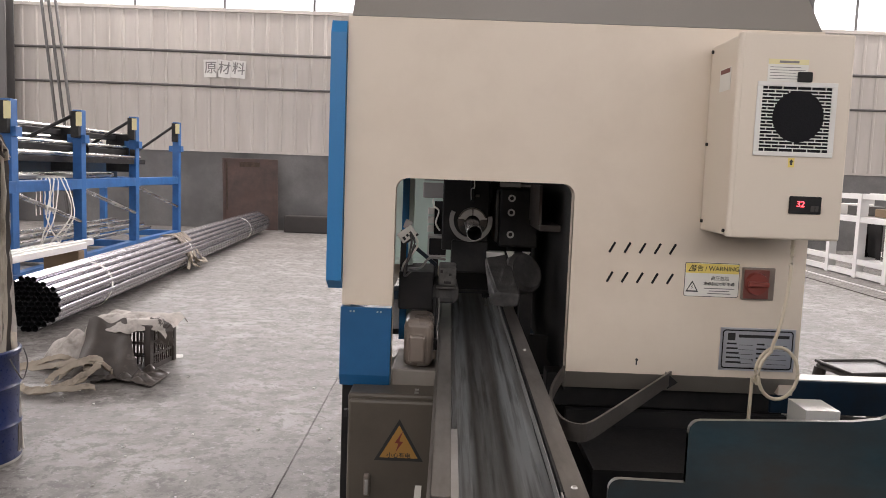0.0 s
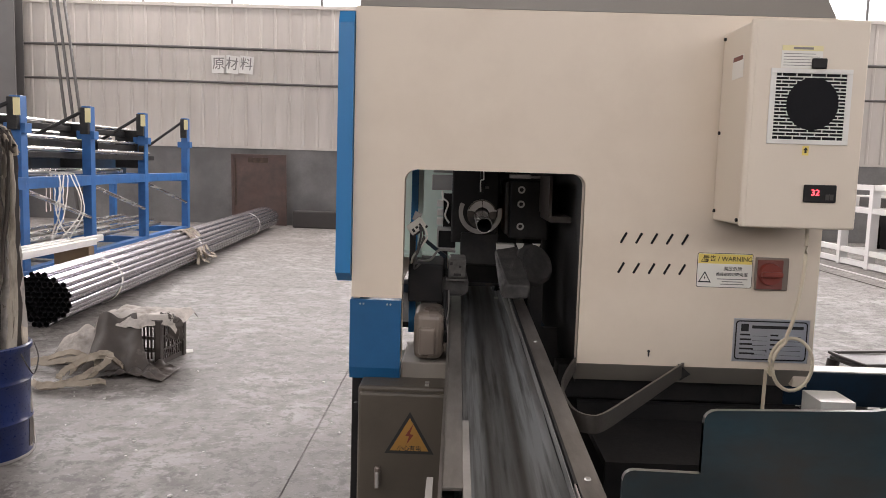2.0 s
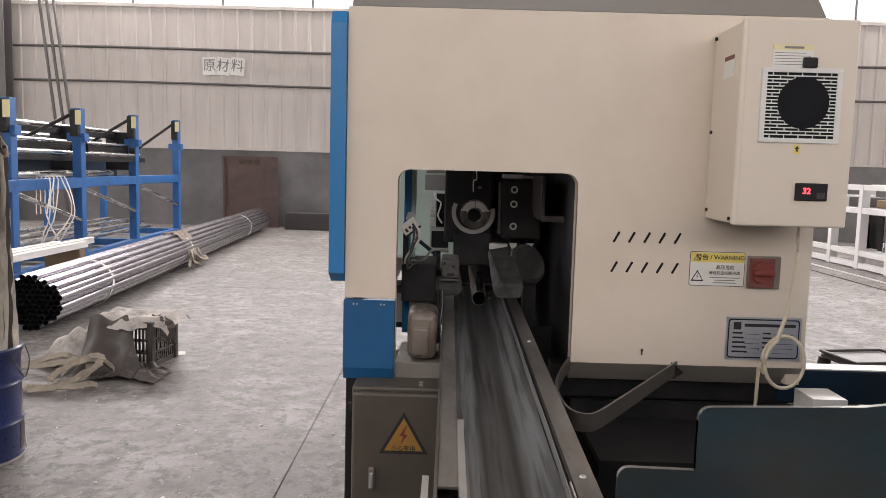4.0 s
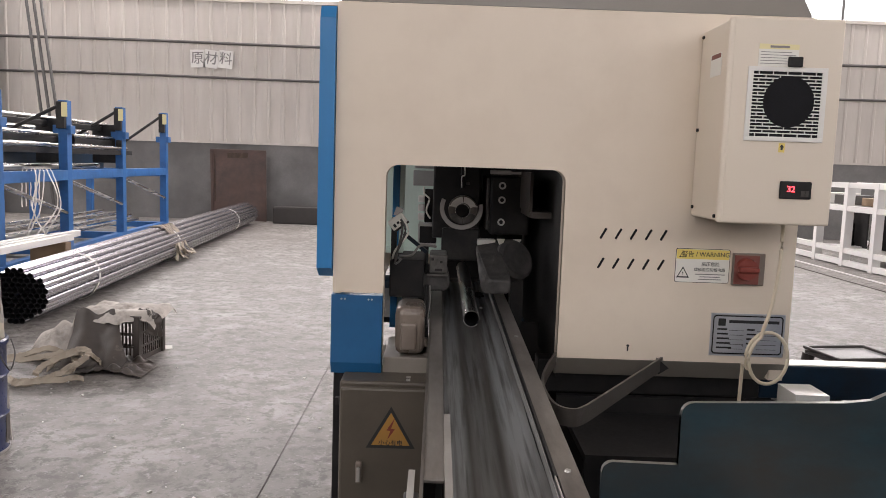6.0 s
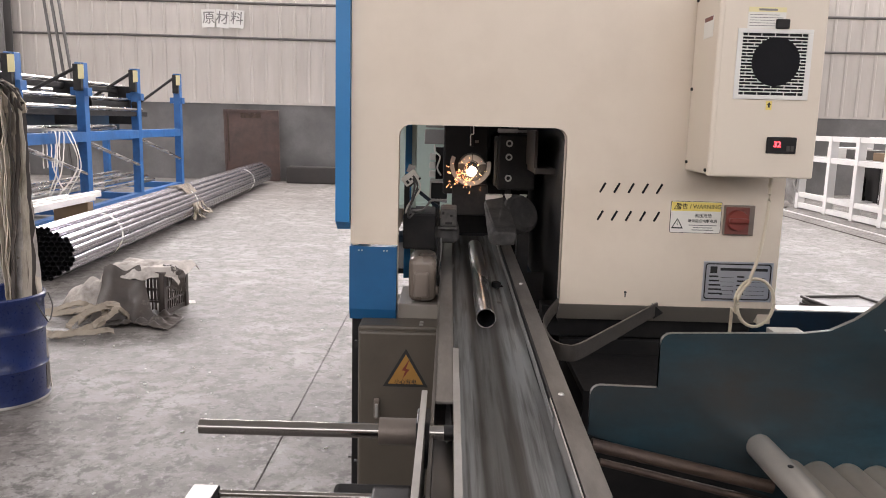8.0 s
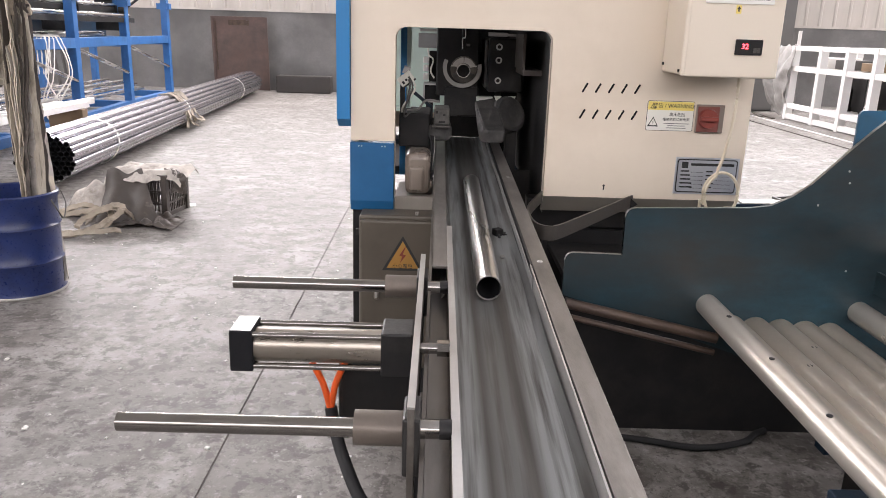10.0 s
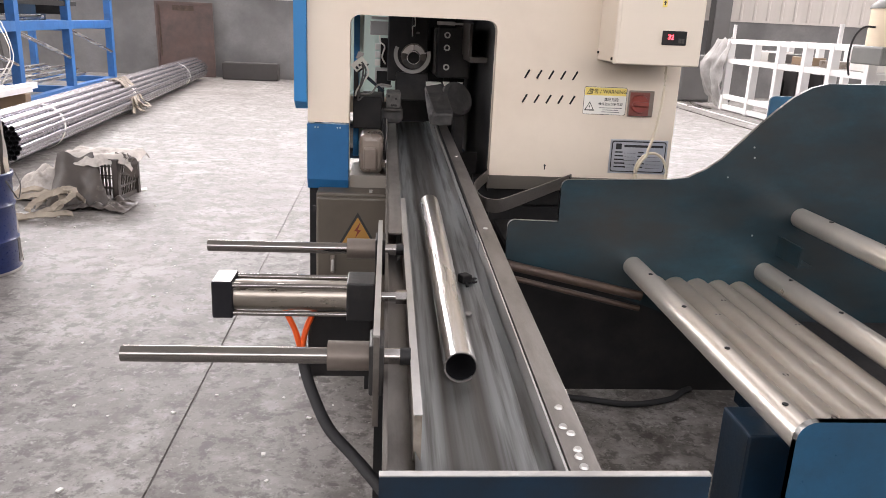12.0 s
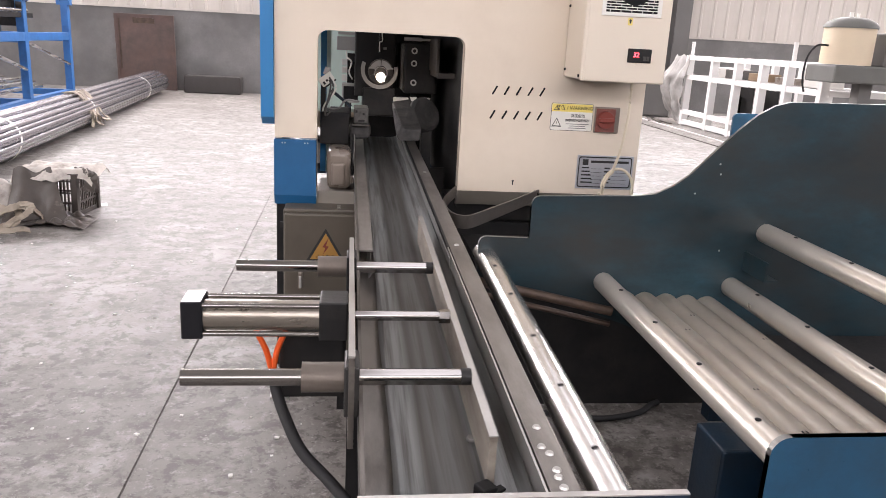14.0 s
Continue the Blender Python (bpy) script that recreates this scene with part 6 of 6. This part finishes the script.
    add_cyl(bm, (0.07, 0, 1.76), (0.07, 0, 1.83), 0.016, 12)
    part("valve", bm, "grille", tk)
    boxes("stand_plate", tk, "tank_lid", (-0.30, 1.2, -0.3, 0.3, 1.03, 1.235), bevel=0.02)
    boxes("stand_column", tk, "column", (0.20, 0.36, -0.08, 0.08, 0, 1.03))
    boxes("stand_foot", tk, "column", (-0.1, 0.7, -0.3, 0.3, 0, 0.03))
    bm = bmesh.new()
    add_tube_path(bm, spline([(-0.28, -0.05, 1.45), (-0.42, -0.05, 1.44), (-0.5, -0.02, 1.3), (-0.5, 0, 1.05), (-0.46, 0, 0.9)]), 0.012, 8)
    part("hose", bm, "black", tk)
    boxes("side_box", tk, "column", (0.36, 1.0, -0.2, 0.2, 1.235, 1.62), bevel=0.02)
    # plastic stool
    so = thing("plastic_stool", "dark grey plastic stool with a moulded slotted seat", "stool", pose(2.06, 1.38, 0, 0, 0, 10))
    bm = bmesh.new()
    add_box(bm, -0.17, 0.17, -0.13, 0.13, 0.425, 0.452, 0.02, None, 3)
    part("seat", bm, "stool", so)
    boxes("seat_rim", so, "stool", (-0.17, 0.17, -0.135, -0.118, 0.452, 0.466), (-0.17, 0.17, 0.118, 0.135, 0.452, 0.466), (-0.172, -0.155, -0.118, 0.118, 0.452, 0.466), (0.155, 0.172, -0.118, 0.118, 0.452, 0.466), bevel=0.004)
    for sx in (-1, 1):
        for sy in (-1, 1):
            bm = bmesh.new()
            add_cyl(bm, (sx * 0.205, sy * 0.16, 0), (sx * 0.15, sy * 0.11, 0.43), 0.024, 14, 0.03)
            part("leg", bm, "stool", so)
    for k in range(3):
        rg = thing("steel_bar", "dark steel flat bars lying on the floor near the rails", "bar", pose(5.9, 12.0 - 0.2 * k, 0, 0, 0, 70 + 8 * k), group="floor bars")
        boxes("bar", rg, "rail", (-0.8, 0.8, -0.03, 0.03, 0, 0.02))


build_far()

# small chips and swarf scattered on the floor by the trough
rnd = random.Random(21)
bm = bmesh.new()
for _ in range(140):
    x, y = rnd.uniform(-2.6, 0.9), rnd.uniform(-1.4, 2.6)
    if -0.3 < x < 0.35 and y > -0.2:
        continue
    s = rnd.uniform(0.003, 0.009)
    add_box(bm, -s, s, -s * 0.7, s * 0.7, 0, s * 0.6, 0, pose(x, y, 0.0, 0, 0, rnd.uniform(0, 180)))
tagged(new("floor_chips", finish(bm, "floor_chips", "paper")), "scattered pale chips on the concrete floor", "debris", kind="stuff")


# ---- what moves ----
def trough_pose(x, y_near, lift=0.0, yaw=0.0, extra=0.0, roll=0.0):
    """A tube lying in the trough with its near end at y."""
    z = 0.76 - 0.0595 + TUBE_R + (y_near + 2.0) * math.tan(radians(SLOPE)) + lift
    return pose(x, y_near, z, SLOPE + extra, 0, yaw) @ rot(0, roll, 0)


def motions():
    axis_x, axis_z = 0.124, 1.127
    rows = [(0.0, pose(0.129, 0.44, 1.104, 6.0, 0, 1.3)), (0.8, pose(0.129, 0.44, 1.105, 5.7, 0, 1.3)), (1.5, pose(0.129, 0.44, 1.105, 5.7, 0, 1.3)), (2.2, pose(0.130, 0.44, 1.100, 7.0, 0, 1.6)),
            (3.1, pose(axis_x + 0.01, 0.50, 0.98, 3)), (3.9, trough_pose(0.152, 0.64, 0.01, 0, 1)),
            (4.5, trough_pose(0.155, 0.55)), (5.0, trough_pose(0.158, 0.44)), (5.5, trough_pose(0.156, 0.345)), (6.0, trough_pose(0.154, 0.24)),
            (6.5, trough_pose(0.153, 0.05)), (7.0, trough_pose(0.152, -0.16)), (7.5, trough_pose(0.150, -0.30)), (8.0, trough_pose(0.148, -0.38)),
            (8.5, trough_pose(0.147, -0.58)), (9.0, trough_pose(0.146, -0.77)), (10.2, trough_pose(0.145, -1.15)), (11.5, trough_pose(0.144, -1.51)),
            (12.0, trough_pose(0.142, -1.69)), (12.5, trough_pose(0.138, -1.88, 0, -1)), (13.0, trough_pose(0.136, -2.012, 0, -1)),
            (13.4, trough_pose(0.136, -2.015, 0, -1)), (13.5, trough_pose(0.153, -2.012, 0.0, 0, 0, 10)), (13.6, trough_pose(0.192, -2.022, 0.002, 0, 0, 30)),
            (13.7, trough_pose(0.230, -2.024, 0.016, 0, 0.3, 55)), (13.8, trough_pose(0.272, -2.024, 0.034, 0, 0.5, 75)), (13.9, trough_pose(0.309, -2.024, 0.026, 0, 0.5, 95)), (14.0, trough_pose(0.336, -2.024, 0.002, 0, 0.4, 115))]
    walk(cut_tube, rows)
    on_bed = lambda x, y, rz=30: pose(x, y, 0.7012 + (y + 2.0) * math.tan(radians(SLOPE)), SLOPE, 0, rz)
    walk(steel_clip, [(t, on_bed(x, y)) for t, x, y in ((0.0, 0.205, 0.98), (4.5, 0.205, 0.98), (5.5, 0.204, 0.86), (6.5, 0.203, 0.57), (7.5, 0.203, 0.22), (8.5, 0.202, -0.06), (9.0, 0.202, -0.25), (10.2, 0.198, -0.66),
                                                        (11.5, 0.194, -1.037), (12.0, 0.193, -1.225), (12.5, 0.192, -1.43), (13.0, 0.191, -1.55), (13.4, 0.192, -1.62), (13.7, 0.186, -1.83), (13.9, 0.18, -1.94), (14.0, 0.18, -1.95))])
    walk(loose_bolt, [(t, on_bed(x, y, 0)) for t, x, y in ((0.0, 0.20, 0.80), (4.5, 0.20, 0.80), (5.5, 0.20, 0.66), (6.5, 0.20, 0.37), (7.5, 0.20, 0.02), (8.5, 0.20, -0.26), (9.0, 0.199, -0.46), (10.2, 0.196, -0.86),
                                                           (11.5, 0.183, -1.248), (12.0, 0.183, -1.411), (12.5, 0.183, -1.573), (13.0, 0.183, -1.748), (13.5, 0.183, -1.808), (14.0, 0.183, -1.808))])
    walk(raw_tube, [(t, pose(axis_x, y, axis_z)) for t, y in ((0.0, 1.55), (2.2, 1.55), (4.0, 0.64), (6.0, 0.635), (9.0, 0.61), (11.3, 0.58), (13.0, 0.57), (14.0, 0.56))])
    walk(push_bar, [(t, pose(d, 0, 0)) for t, d in ((0.0, 0), (13.25, 0), (13.3, 0.002), (13.4, 0.016), (13.5, 0.052), (13.6, 0.094), (13.7, 0.134), (13.8, 0.169), (13.9, 0.148), (14.0, 0.128))])
    inside = 0.80

    def burst(ob, dz, spans):
        keys = [(0.0, pose(axis_x, inside, axis_z))]
        for a, b, y in spans:
            if b > 13.9:
                keys += [(a - 0.04, keys[-1][1]), (a, pose(axis_x, y, axis_z + dz)), (14.0, pose(axis_x, y, axis_z + dz - 0.004, 0, 30))]
                break
            keys += [(a - 0.04, pose(axis_x, inside, axis_z)), (a, pose(axis_x, y, axis_z + dz)), ((a + b) / 2, pose(axis_x + 0.004, y, axis_z + dz, 0, 40)),
                     (b, pose(axis_x, y, axis_z + dz, 0, 75)), (b + 0.04, pose(axis_x, inside, axis_z, 0, 75))]
        if keys[-1][0] < 14.0:
            keys.append((14.0, keys[-1][1]))
        walk(ob, keys)
    burst(flash, -0.012, ((6.16, 6.63, 0.585), (7.56, 8.06, 0.585), (13.42, 13.96, 0.54)))
    burst(spray, -0.012, ((6.28, 6.68, 0.575), (7.72, 8.08, 0.575)))


motions()
